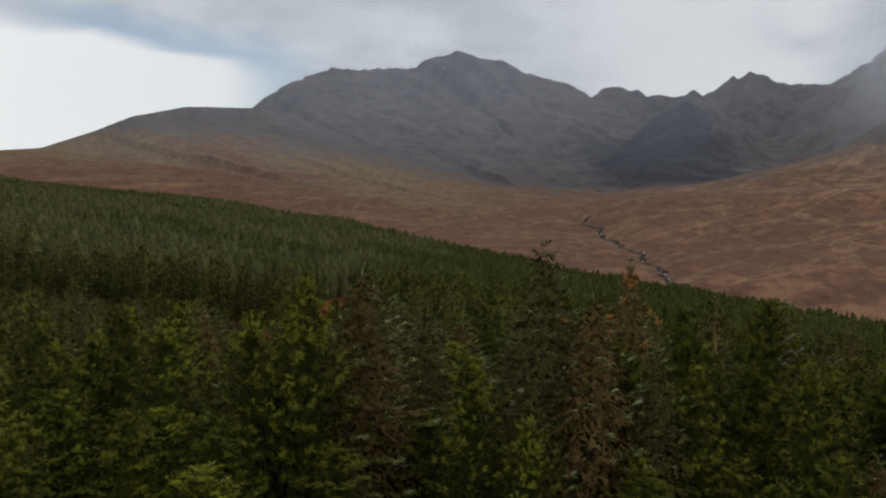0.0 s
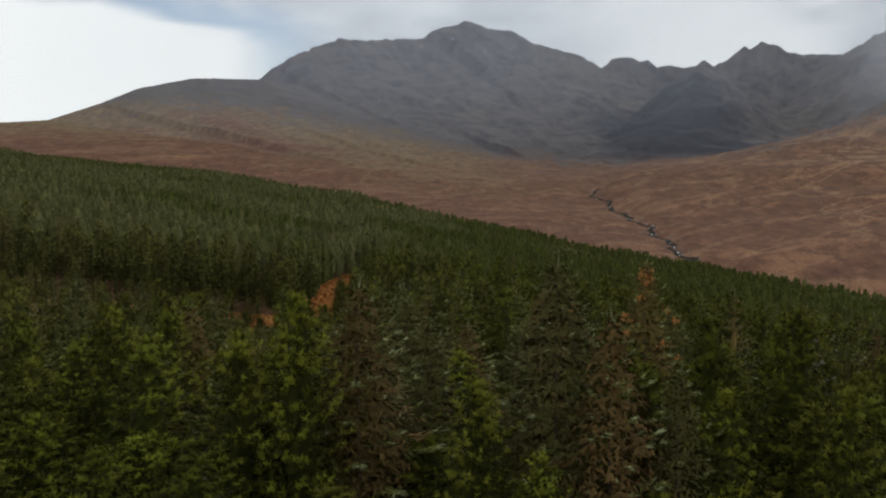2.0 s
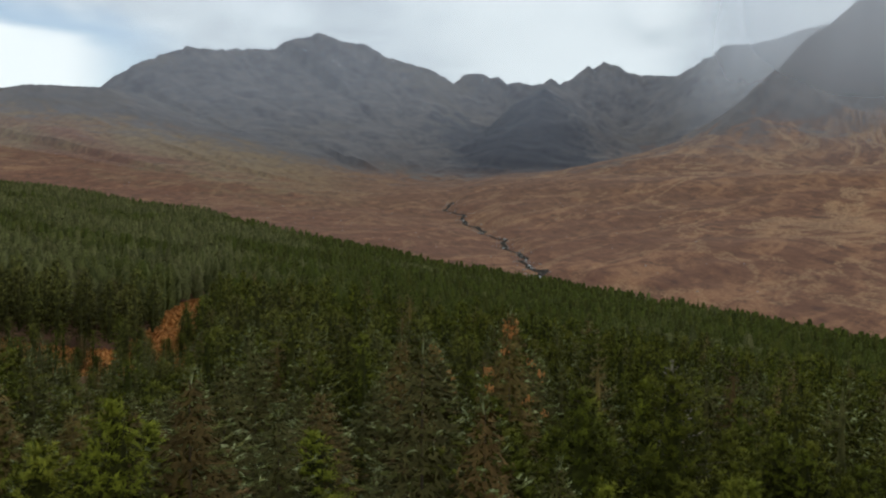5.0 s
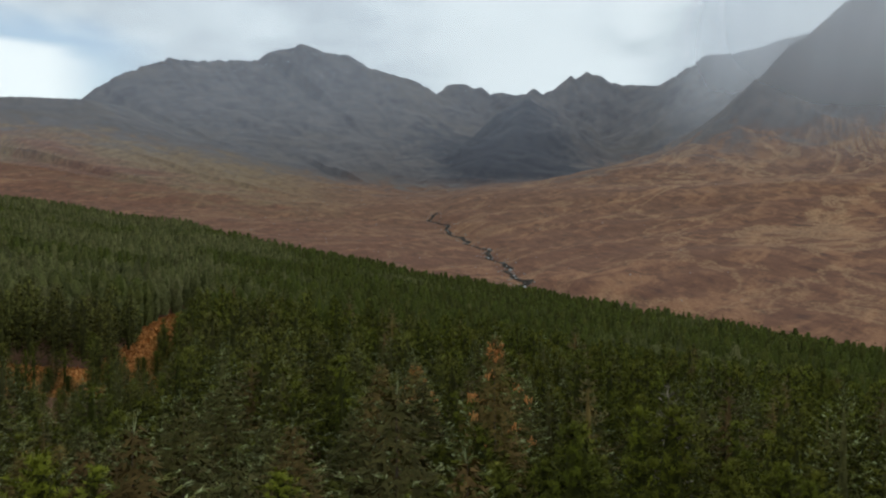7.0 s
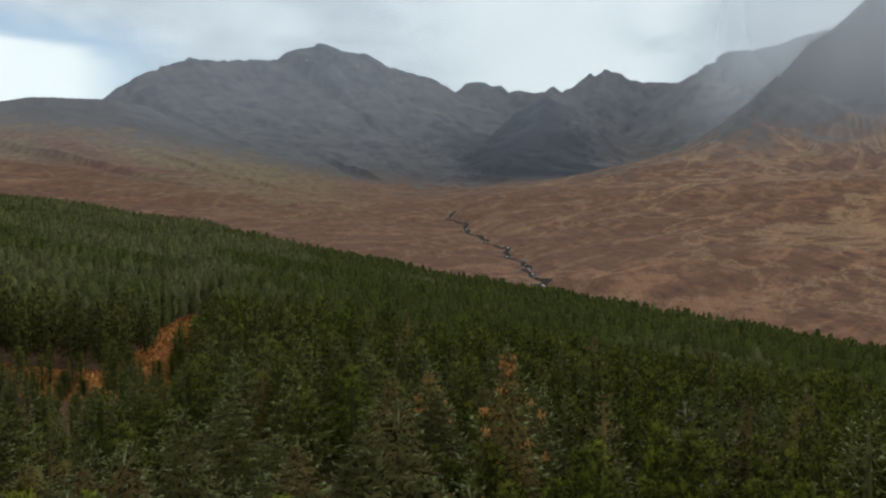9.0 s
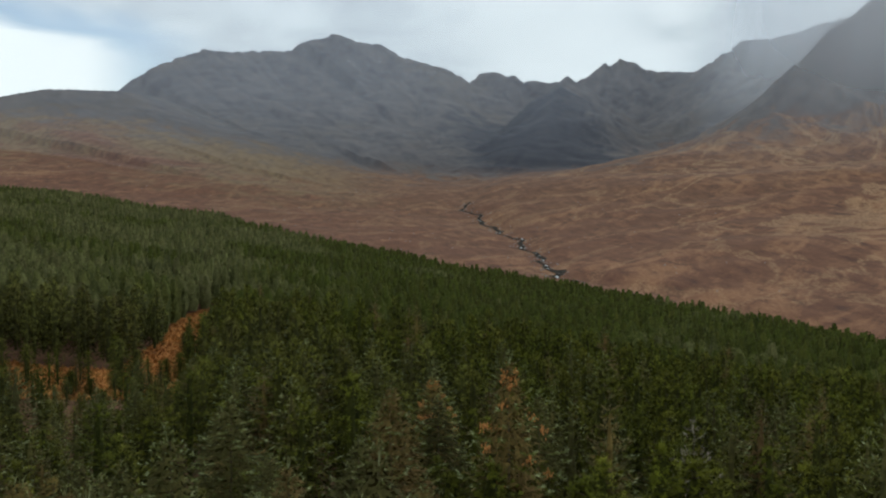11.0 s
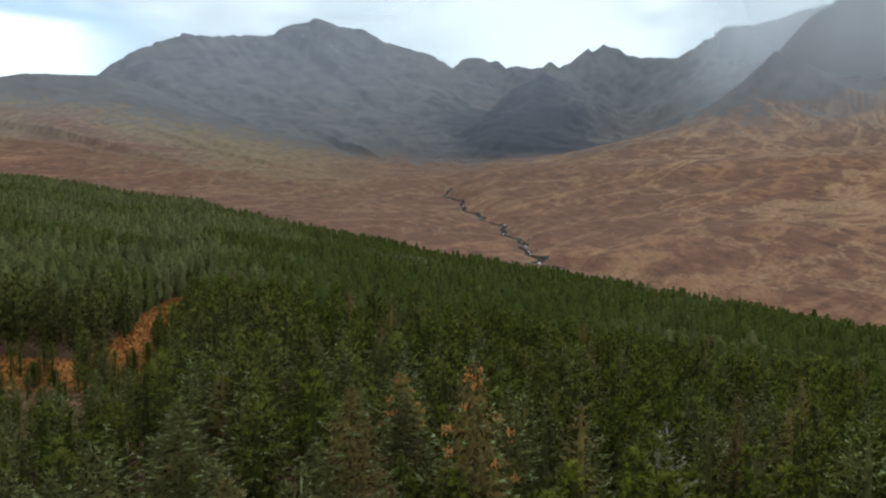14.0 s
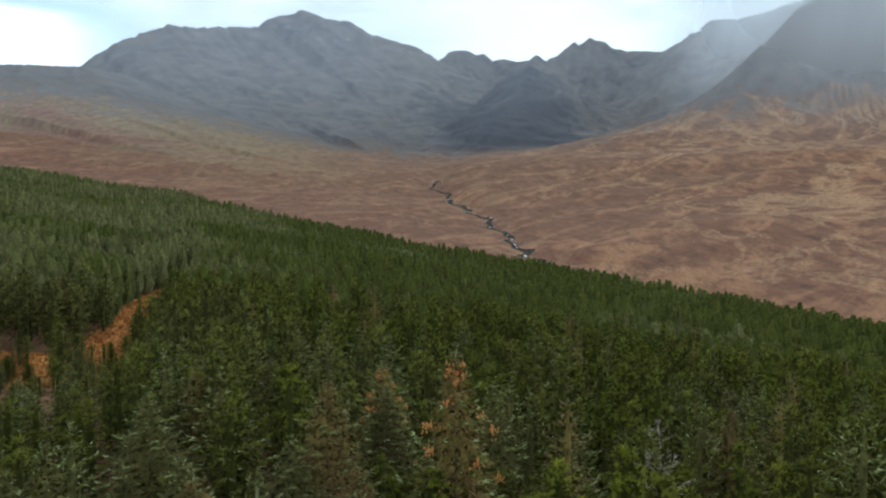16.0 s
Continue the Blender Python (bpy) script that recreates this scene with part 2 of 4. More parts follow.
def rough(x, y, size, octaves=4, seed=1, ridged=False, fall=0.5):
    """Smooth noise, about -1 to 1, whose largest lumps are size metres across."""
    total, weight, norm = np.zeros_like(x, dtype=float), 1.0, 0.0
    for o in range(octaves):
        u, v = x / size + 17.3 * o, y / size + 9.1 * o
        iu, iv = np.floor(u), np.floor(v)
        fu, fv = u - iu, v - iv
        fu, fv = fu * fu * fu * (fu * (fu * 6 - 15) + 10), fv * fv * fv * (fv * (fv * 6 - 15) + 10)
        a, b = lattice(iu, iv, seed + o), lattice(iu + 1, iv, seed + o)
        c, d = lattice(iu, iv + 1, seed + o), lattice(iu + 1, iv + 1, seed + o)
        s = 2 * ((a * (1 - fu) + b * fu) * (1 - fv) + (c * (1 - fu) + d * fu) * fv) - 1
        if ridged:
            s = 1 - 2 * np.abs(s)
        total, norm, weight, size = total + weight * s, norm + weight, weight * fall, size * 0.5
    return total / norm


def smooth(v, low, high):
    t = np.clip((v - low) / (high - low), 0, 1)
    return t * t * (3 - 2 * t)


# the burn that drains the corrie: y, x, z down its bed
BURN_Y = [-5000, 0, 500, 760, 876, 975, 1097, 1219, 1383, 1587, 1800, 2200, 2600, 3300]
BURN_X = [340, 340, 340, 300, 234, 251, 259, 264, 259, 250, 300, 380, 480, 700]
BURN_Z = [-165, -85, -75, -55, -46, -38, -28, -16, -3, 19, 45, 85, 115, 195]
# how far the plantation reaches, by bearing in degrees
FOREST_EDGE_AZ = [-60, -27, -19.4, -10.7, -1.9, 5.9, 14.9, 21, 26.8, 36.75, 60]
FOREST_EDGE_R = [900, 800, 725, 615, 515, 465, 425, 385, 340, 290, 240]


def burn_x(y):
    return np.interp(y, BURN_Y, BURN_X) + 6 * np.sin(y / 23.0) + 3 * np.sin(y / 9.0 + 1)


def valley(x, y):
    """The glen without its mountains: the burn's bed and the slopes on both sides of it."""
    bed = np.interp(y, BURN_Y, BURN_Z)
    side = np.interp(y, BURN_Y, BURN_X) - x
    left, right = np.maximum(side, 0), np.maximum(-side, 0)
    hill = 72 * (left / 370.0) ** 0.68 + 7 * np.exp(-((left - 150) / 55.0) ** 2) + 4.5 * np.exp(-((left - 560) / 130.0) ** 2)
    hill = hill + 2.5 * np.exp(-((left - 370) / 70.0) ** 2) * smooth(y, 320, 450)
    knoll = 15.5 * np.exp(-(np.abs(y) / 160.0) ** 1.6) * smooth(side, 0, 250) * (1 - 0.5 * smooth(-x, 0, 40))
    moor = 0.055 * np.minimum(left, 1100) + 5 * smooth(left, 0, 60)
    hill = hill - 7 * smooth(left, 350, 650) * smooth(y, 480, 720)
    past = np.hypot(x, y) - np.interp(np.degrees(np.arctan2(x, y)), FOREST_EDGE_AZ, FOREST_EDGE_R)
    hill = hill * (1 - 0.60 * smooth(past, 5, 170) * smooth(y, 100, 300))
    far = smooth(y, 650, 1500)
    hollow = smooth(np.abs(side), 10, 160)
    z = bed + knoll + hill * (1 - far) + moor * far + 0.10 * right + 6 * smooth(right, 0, 40)
    away = smooth(np.hypot(x, y), 250, 900)
    return z + away * (0.35 + 0.65 * hollow) * (7 * rough(x, y, 260, 4, 5) + 2.5 * rough(x, y, 45, 3, 8))


# crest lines of the mountains (x, y, z), with the reach of their flanks
RIDGES = {
    "grassy_hill": (560, 0.95, [(-2600, 600, 100), (-1700, 1600, 120), (-1145, 2220, 215), (-1080, 2310, 230), (-1000, 2450, 290),
                                (-920, 2535, 345), (-805, 2680, 395), (-715, 2760, 405), (-635, 2830, 415), (-560, 3100, 430)]),
    "broad_mountain": (760, 1.0, [(-765, 3415, 495), (-715, 3465, 555), (-625, 3520, 615), (-480, 3615, 695), (-385, 3665, 690),
                                  (-320, 3710, 710), (-115, 3795, 730), (-100, 3860, 780), (0, 3870, 803), (40, 3880, 817), (65, 3880, 821), (90, 3885, 816),
                                  (115, 3890, 795), (230, 3895, 785), (355, 3900, 725), (485, 3895, 700), (575, 3895, 665), (640, 3895, 620)]),
    "rocky_spur": (360, 1.15, [(1030, 3500, 540), (920, 3270, 555), (845, 3125, 485), (775, 2980, 385), (695, 2835, 295),
                              (590, 2695, 200), (495, 2550, 130)]),
    "corrie_buttress": (270, 0.95, [(1245, 3790, 640), (1150, 3480, 470), (1085, 3290, 400), (1010, 3080, 290), (930, 2900, 180)]),
    "pinnacle_mountain": (520, 0.9, [(640, 3895, 622), (655, 3935, 635), (715, 3945, 680), (860, 3935, 664), (900, 3930, 640), (1030, 3885, 632), (1120, 3840, 625), (1165, 3825, 650), (1245, 3800, 715), (1260, 3795, 695),
                                     (1305, 3780, 725), (1380, 3755, 695), (1410, 3745, 665), (1520, 3700, 655), (1585, 3570, 640)]),
    "jagged_ridge": (480, 0.9, [(1585, 3570, 640), (1655, 3440, 705), (1695, 3370, 740), (1745, 3295, 725), (1785, 3220, 730),
                                (1840, 3140, 735), (1850, 3030, 740), (1895, 2950, 735), (2300, 2700, 740)]),
    "steep_mountain": (430, 0.95, [(2300, 1700, 720), (1600, 2010, 740), (1485, 2020, 690), (1380, 2010, 595), (1280, 1995, 510),
                                   (1190, 1975, 450), (1090, 1955, 365), (1010, 1925, 285), (920, 1895, 220)]),
}


# how far rock ribs stand out of each mountain's face, in metres
BUTTRESSES = {"broad_mountain": 6, "rocky_spur": 48, "corrie_buttress": 42, "pinnacle_mountain": 30, "jagged_ridge": 18, "steep_mountain": 10}
# how deeply gullies cut each mountain's flanks
FURROWS = {"grassy_hill": 0.08, "broad_mountain": 0.12, "rocky_spur": 0.40, "corrie_buttress": 0.40, "pinnacle_mountain": 0.32, "jagged_ridge": 0.30, "steep_mountain": 0.26}


def to_crest(x, y, crest):
    """Distance to a crest line, the crest's height at the nearest place, and how far along that place lies."""
    best = np.full(x.shape, 1e9)
    height, along = np.zeros_like(best), np.zeros_like(best)
    run = 0.0
    for (ax, ay, az), (bx, by, bz) in zip(crest, crest[1:]):
        dx, dy = bx - ax, by - ay
        length = math.hypot(dx, dy)
        t = np.clip(((x - ax) * dx + (y - ay) * dy) / length ** 2, 0, 1)
        d = np.hypot(x - ax - t * dx, y - ay - t * dy)
        near = d < best
        best[near], height[near], along[near] = d[near], (az + t * (bz - az))[near], (run + t * length)[near]
        run += length
    return best, height, along


def land(x, y):
    """Height of the ground, and which mountain it belongs to (0: none)."""
    base = valley(x, y)
    bend = smooth(y, 2500, 2750) * (1 - smooth(y, 3020, 3220))
    lift, owner, close = np.zeros_like(base), np.zeros(base.shape, int), np.full(base.shape, 1e9)
    for k, (name, (reach, power, crest)) in enumerate(RIDGES.items(), 1):
        d, h, s = to_crest(x, y, crest)
        if name in ("rocky_spur", "corrie_buttress"):
            d, _, s = to_crest(x + bend * 75 * rough(x, y, 270, 3, 91), y + bend * 75 * rough(x, y, 270, 3, 92), crest)
        gully = rough(s + 0.3 * d, d * 0.3, 150, 4, 20 + k, True)
        d2 = d * (1 + FURROWS[name] * gully * smooth(d, 20, 220))
        if name != "grassy_hill":
            h = h + 9 * rough(s, s * 0, 75, 4, 30 + k, True, 0.6) + 5 * rough(s, s * 0, 26, 2, 50 + k)
        flank = np.exp(-(d2 / reach) ** power) - 0.15
        flank = (0.5 * (flank + np.sqrt(flank ** 2 + 0.003)) - 0.0005) / 0.85
        up = np.maximum(h - base, 0) * flank * smooth(3 * reach - d, 0, reach)
        if name != "grassy_hill":
            ribs = BUTTRESSES[name] * rough(x + 0.4 * y, 0.45 * y - 0.2 * x, 170, 5, 95 + k, True, 0.6)
            up = up + ribs * smooth(d, 15, 130) * smooth(up, 30, 170)
        close = np.minimum(close, d)
        over = up > lift
        owner[over & (up > 45)] = k
        blend = np.maximum(26 - np.abs(lift - up), 0) * smooth(np.minimum(lift, up), 20, 120)
        lift = np.maximum(lift, up) + blend ** 2 / 104
    crag = smooth(lift, 40, 260) * (0.38 + 0.62 * smooth(x, 250, 700))
    z = base + lift + crag * (0.3 + 0.7 * smooth(close, 10, 160)) * (14 * rough(x, y, 190, 5, 40, True, 0.55) - 3) + crag * 4 * rough(x, y, 60, 3, 47, True, 0.6)
    return z, owner


def mesh_of(name, verts, faces, mat):
    """A mesh from arrays of places and of four-cornered (or three-cornered) faces."""
    me = bpy.data.meshes.new(name)
    verts, faces = np.asarray(verts, np.float32), np.asarray(faces, np.int32)
    corners = faces.shape[1]
    me.vertices.add(len(verts))
    me.vertices.foreach_set("co", verts.ravel())
    me.loops.add(faces.size)
    me.loops.foreach_set("vertex_index", faces.ravel())
    me.polygons.add(len(faces))
    me.polygons.foreach_set("loop_start", np.arange(0, faces.size, corners, dtype=np.int32))
    me.update(calc_edges=True)
    me.materials.append(mat)
    return me


def build_land():
    """One sheet out to the horizon, finest over the glen, parted into the ground and its mountains along shared edges."""
    ang = np.concatenate([np.arange(-180, -36, 4.0), np.arange(-36, 46, 0.15), np.arange(46, 180.1, 4.0)])
    rad = np.concatenate([[0.01], np.geomspace(2, 500, 70)[:-1], np.linspace(500, 1900, 90)[:-1], np.linspace(1900, 4300, 195)[:-1],
                          np.linspace(4300, 4850, 8)])
    a, r = np.meshgrid(np.radians(ang), rad)
    x, y = r * np.sin(a), r * np.cos(a)
    z, owner = land(x, y)
    verts = np.stack([x, y, z], -1).reshape(-1, 3)
    rows, cols = x.shape
    i = (np.arange(rows - 1)[:, None] * cols + np.arange(cols - 1)[None, :])
    faces = np.stack([i, i + cols, i + cols + 1, i + 1], -1).reshape(-1, 4)[:, ::-1]
    whose = owner[:-1, :-1].reshape(-1)
    labels = {
        "ground": "red-brown moor grass and heather in a wide glen",
        "grassy_hill": "low rounded hill of olive and brown grass",
        "broad_mountain": "broad grey mountain with a rocky summit and snow flecks",
        "rocky_spur": "dark steep rocky spur above the corrie floor",
        "corrie_buttress": "grey rock buttress beside the dark spur",
        "pinnacle_mountain": "notched grey rock ridge with two small pinnacles",
        "jagged_ridge": "jagged grey ridge fading into mist",
        "steep_mountain": "steep dark mountain with a brown grassy foot",
    }
    for k, name in enumerate(["ground", *RIDGES]):
        mine = faces[whose == k]
        used, back = np.unique(mine, return_inverse=True)
        me = mesh_of(name, verts[used], back.reshape(-1, 4), LAND)
        me.polygons.foreach_set("use_smooth", np.ones(len(mine), bool))
        ob = new(name, me)
        tagged(ob, labels[name], "ground" if k == 0 else "mountain", kind="structure" if k == 0 else "")


build_land()

# ---------------------------------------------------------------- trees


def unit(v):
    return v / (np.linalg.norm(v, axis=-1, keepdims=True) + 1e-9)


def shoots(root, way, length, width, rng, face=None):
    """Narrow needle shoots: a thin three-cornered blade from each root along its way. face: the way its broad side looks, about."""
    way = unit(way)
    spin = rng.normal(size=(len(root), 3))
    side = unit(np.cross(way, spin if face is None else face + 0.22 * spin))
    length, width = np.reshape(length, (-1, 1)), np.reshape(width, (-1, 1))
    return np.stack([root + side * width, root + way * length, root - side * width], 1)


def tufts(centre, axis, count, length, slim, rng):
    """Brush-like ends of twigs: blades that stand out all round a short shoot. Gives the blades and the way each one's clump faces."""
    root = np.repeat(centre, count, 0)
    axis = np.repeat(unit(axis), count, 0)
    along = rng.uniform(-0.7, 0.7, (len(root), 1))
    out = rng.normal(size=root.shape)
    out = unit(out - axis * (out * axis).sum(1, keepdims=True))
    way = axis * rng.uniform(0.25, 1.0, (len(root), 1)) + out
    ll = length * rng.uniform(0.7, 1.25, len(root))
    face = unit(out * 0.75 + axis * (0.35 + along) + np.array([0, 0, 0.25]))
    away = unit(root * np.array([1, 1, 0.0]) + np.array([0, 0, 0.3]))
    return shoots(root + axis * along * length, way, ll, ll * slim, rng, unit(face + 0.8 * away)), face


def blades(blocks):
    v = np.concatenate(blocks).reshape(-1, 3)
    return v, np.arange(len(v)).reshape(-1, 3)


def facing(tri, way):
    """Turn each blade so that its front looks the way of its clump."""
    front = np.cross(tri[:, 1] - tri[:, 0], tri[:, 2] - tri[:, 0])
    wrong = (front * way).sum(1) < 0
    tri = tri.copy()
    tri[wrong] = tri[wrong][:, ::-1]
    return tri


def leafy_mesh(name, tri, way, mats, which=None):
    """A mesh of blades that are shaded as the rounded clumps they make up."""
    tri = facing(tri, way)
    me = mesh_of(name, *blades([tri]), mats[0])
    normals = me.attributes.new("custom_normal", "FLOAT_VECTOR", "POINT")
    normals.data.foreach_set("vector", np.repeat(way, 3, 0).astype(np.float32).ravel())
    for mat in mats[1:]:
        me.materials.append(mat)
    if which is not None:
        me.polygons.foreach_set("material_index", np.asarray(which, np.int32))
    me.update()
    return me


def core_cone(h, reach, foot, sides, levels, rng):
    """The dense inside of a crown: a lumpy closed cone. reach(depth) is the crown's radius below the top."""
    rows = []
    for k in range(levels):
        depth = 0.06 * h + (h - foot - 0.06 * h) * k / (levels - 1)
        r = reach(depth) * rng.uniform(0.75, 1.15, sides) * (1.0 if k % 2 else 0.72) * (1 - 0.55 * max(0.0, depth / h - 0.35))
        az = 6.283 * (np.arange(sides) + 0.5 * (k % 2)) / sides
        rows.append(np.stack([r * np.cos(az), r * np.sin(az), np.full(sides, h - depth) - (0.18 * r if k % 2 else 0.05 * r)], 1))
    tri = []
    top = np.array([0, 0, h * 0.95])
    for s in range(sides):
        tri.append([top, rows[0][s], rows[0][(s + 1) % sides]])
        for a, b in zip(rows, rows[1:]):
            tri.append([a[s], b[s], a[(s + 1) % sides]])
            tri.append([a[(s + 1) % sides], b[s], b[(s + 1) % sides]])
    return np.array(tri)


def outward(tri):
    """The way a place in the crown faces: out from the trunk and somewhat up."""
    mid = tri.mean(1)
    return unit(np.stack([mid[:, 0], mid[:, 1], 0.45 * np.hypot(mid[:, 0], mid[:, 1]) + 0.15], 1))


def spruce_reach(depth):
    return 0.10 + min(0.42 * depth, 1.25 + 0.17 * depth)


def pine_reach(depth):
    return 0.20 + min(0.62 * depth ** 0.80, 1.85)


def blunt_reach(depth):
    return 0.30 + min(0.80 * depth ** 0.60, 1.9)


def spruce_crown(seed, h, whorls, branches, twigs, thick, slim, bare=0.5):
    """Tiers of branches that droop and lift at the tips, with sprays on both sides; pale at the tips, brown inside and below.
    Gives the blades, their ways and what each is: 0 green, 1 pale tip, 2 dead twig."""
    rng = np.random.default_rng(seed)
    tri, way_out, kind = [], [], []
    for w in range(whorls):
        f = min(max((w + rng.uniform(-0.25, 0.25)) / whorls, 0.004), 1)       # 0 at the top, 1 at the foot
        depth = 0.12 + 0.86 * h * f ** 1.15
        z0 = h - depth
        reach = spruce_reach(depth)
        az0 = rng.uniform(0, 6.28)
        for b in range(branches):
            az = az0 + 6.283 * b / branches + rng.normal(0, 0.25)
            l = reach * rng.uniform(0.55, 1.2)
            lift = 0.75 - 1.0 * min(1.0, depth / 4.5) ** 0.6 + rng.normal(0, 0.09)
            k = max(5, int(round(twigs * (0.26 + 0.74 * l / 2.6))))
            t = 0.12 + 0.88 * np.sqrt((np.arange(k) + rng.uniform(0.1, 0.9, k)) / k)
            rise = lift * t * l + 0.26 * l * t ** 3 * min(1.0, depth / 3.5)
            fan = rng.normal(0, 0.5, k).clip(-1, 1) * 0.34 * l * (1.12 - t) * np.sqrt(t)
            root = np.stack([np.cos(az) * t * l - np.sin(az) * fan, np.sin(az) * t * l + np.cos(az) * fan,
                             z0 + rise - 0.35 * np.abs(fan) + rng.normal(0, 0.03, k)], 1)
            side = np.sign(fan) * rng.uniform(0.2, 0.9, k)
            way = np.stack([np.cos(az + side), np.sin(az + side), lift * 0.5 - 0.15 + 0.5 * t ** 3 + rng.normal(0, 0.25, k)], 1)
            ll = (0.13 + 0.13 * min(l, 1.6) / 1.6) * rng.uniform(0.7, 1.3, k) * thick * min(1.0, 0.5 + 0.25 * depth)
            up = unit(np.array([0.75 * np.cos(az), 0.75 * np.sin(az), 0.9]) + rng.normal(0, 0.22, (k, 3)))
            tri.append(shoots(root, way, ll, (0.012 + 0.09 * ll) * slim, rng, up))
            way_out.append(up)
            what = np.where((t > 0.90) & (rng.random(k) < 0.7), 1, 0)
            brown = (t < 0.55 - 0.3 * math.exp(-depth / 3)) & (depth > 2.2)
            if depth > 3.2 and rng.random() < bare:
                brown = t < 0.84
            kind.append(np.where(brown, 2, what))
            stick = shoots(np.array([[0, 0, z0]]), np.array([[np.cos(az), np.sin(az), lift + 0.10]]), [0.92 * l], [0.008 + 0.006 * l], rng)
            tri.append(stick), way_out.append(outward(stick)), kind.append(np.array([2]))
    top = shoots(np.repeat([[0, 0, h - 0.55]], 7, 0), np.array([[0.02, 0, 1.0]]) + rng.normal(0, 0.12, (7, 3)), rng.uniform(0.35, 0.8, 7), np.full(7, 0.022 * slim), rng)
    tri.append(top), way_out.append(outward(top)), kind.append(np.ones(7, int))
    return np.concatenate(tri), np.concatenate(way_out), np.concatenate(kind)


def pine_crown(seed, h, whorls, branches, most, needles, thick, slim):
    """A bushy crown: rising branches that carry brush-like tufts at their ends, uneven in outline."""
    rng = np.random.default_rng(seed)
    centres, axes, sticks = [], [], []
    lean = rng.uniform(0, 6.28)
    broad = rng.uniform(0.85, 1.18)
    for w in range(whorls):
        f = min(max((w + rng.uniform(-0.3, 0.3)) / whorls, 0.0), 1)
        depth = 0.05 + 0.80 * h * f ** 1.2
        z0 = h - 0.30 - depth
        reach = broad * pine_reach(depth) * (1 if depth < 6 else 0.85)
        az0 = rng.uniform(0, 6.28)
        for b in range(branches):
            az = az0 + 6.283 * b / branches + rng.normal(0, 0.35)
            l = reach * rng.uniform(0.5, 1.2) * (1 + 0.15 * math.cos(az - lean))
            lift = 0.62 - 0.50 * f + rng.normal(0, 0.15)
            k = max(1, int(round(most * min(1.0, 0.3 + l / 1.7))))
            t = np.concatenate([[1.0], rng.uniform(0.22, 0.97, k - 1)])
            fan = np.concatenate([[0.0], rng.uniform(-0.55, 0.55, k - 1)]) * l * (1.25 - t)
            spot = np.stack([np.cos(az) * t * l - np.sin(az) * fan, np.sin(az) * t * l + np.cos(az) * fan, z0 + lift * l * t * t], 1)
            centres.append(spot + rng.normal(0, 0.05, spot.shape))
            axes.append(np.stack([np.full(k, np.cos(az)), np.full(k, np.sin(az)), rng.uniform(0.7, 1.5, k)], 1) + rng.normal(0, 0.25, (k, 3)))
            sticks.append(shoots(np.array([[0, 0, z0]]), np.array([[np.cos(az), np.sin(az), lift * 0.8]]), [l * 1.0], [0.018], rng))
    centres.append(np.stack([rng.normal(0, 0.08, 4), rng.normal(0, 0.08, 4), h - rng.uniform(0.15, 0.6, 4)], 1))
    axes.append(np.array([[0, 0, 1.0]]) + rng.normal(0, 0.2, (4, 3)))
    centre = np.concatenate(centres)
    tri, way = tufts(centre, np.concatenate(axes), needles, 0.24 * thick, slim, rng)
    away = np.repeat(unit(np.stack([centre[:, 0], centre[:, 1], 0.55 * np.hypot(centre[:, 0], centre[:, 1]) + 0.1], 1)), needles, 0)
    return tri, unit(0.5 * way + away), np.concatenate(sticks)


def light_crown(seed, h, count, needles, sides, levels, width, size, slim, reach):
    """A crown for trees far off: the dense cone and tufts that stand out all round it. 0: tufts, 1: the inside."""
    rng = np.random.default_rng(seed)
    core = core_cone(h, lambda d: 0.8 * width * reach(d), 0.12 * h, sides, levels, rng)
    f = (np.arange(count) + rng.uniform(0, 1, count)) / count
    depth = h * (0.015 + 0.72 * f ** 0.85)
    az = 2.39996 * np.arange(count) + rng.normal(0, 0.4, count)
    rad = np.array([reach(d) for d in depth]) * width * rng.uniform(0.5, 1.05, count)
    centre = np.stack([np.cos(az) * rad, np.sin(az) * rad, h - depth], 1)
    axis = np.stack([np.cos(az), np.sin(az), 1.3 - 0.8 * f + rng.normal(0, 0.3, count)], 1)
    tri, way = tufts(centre, axis, needles, size, slim, rng)
    away = np.repeat(unit(axis), needles, 0)
    return np.concatenate([core, tri]), np.concatenate([outward(core), unit(0.5 * way + away)]), np.concatenate([np.ones(len(core), int), np.zeros(len(tri), int)])


def trunk_mesh(h, r):
    bm = bmesh.new()
    sides, levels = 8, 7
    rings = []
    for k in range(levels):
        f = k / (levels - 1)
        flare = 1 + 0.5 * math.exp(-f * 18)
        bend = 0.05 * math.sin(f * 5)
        rings.append([bm.verts.new((bend + r * flare * (1 - 0.96 * f) * math.cos(2 * math.pi * s / sides),
                                    r * flare * (1 - 0.96 * f) * math.sin(2 * math.pi * s / sides), f * h - 0.3 * (1 - f)))
                      for s in range(sides)])
    for a, b in zip(rings, rings[1:]):
        for s in range(sides):
            bm.faces.new((a[s], a[(s + 1) % sides], b[(s + 1) % sides], b[s]))
    bm.faces.new(rings[-1])
    me = bpy.data.meshes.new("trunk")
    bm.to_mesh(me)
    bm.free()
    me.materials.append(BARK)
    return me


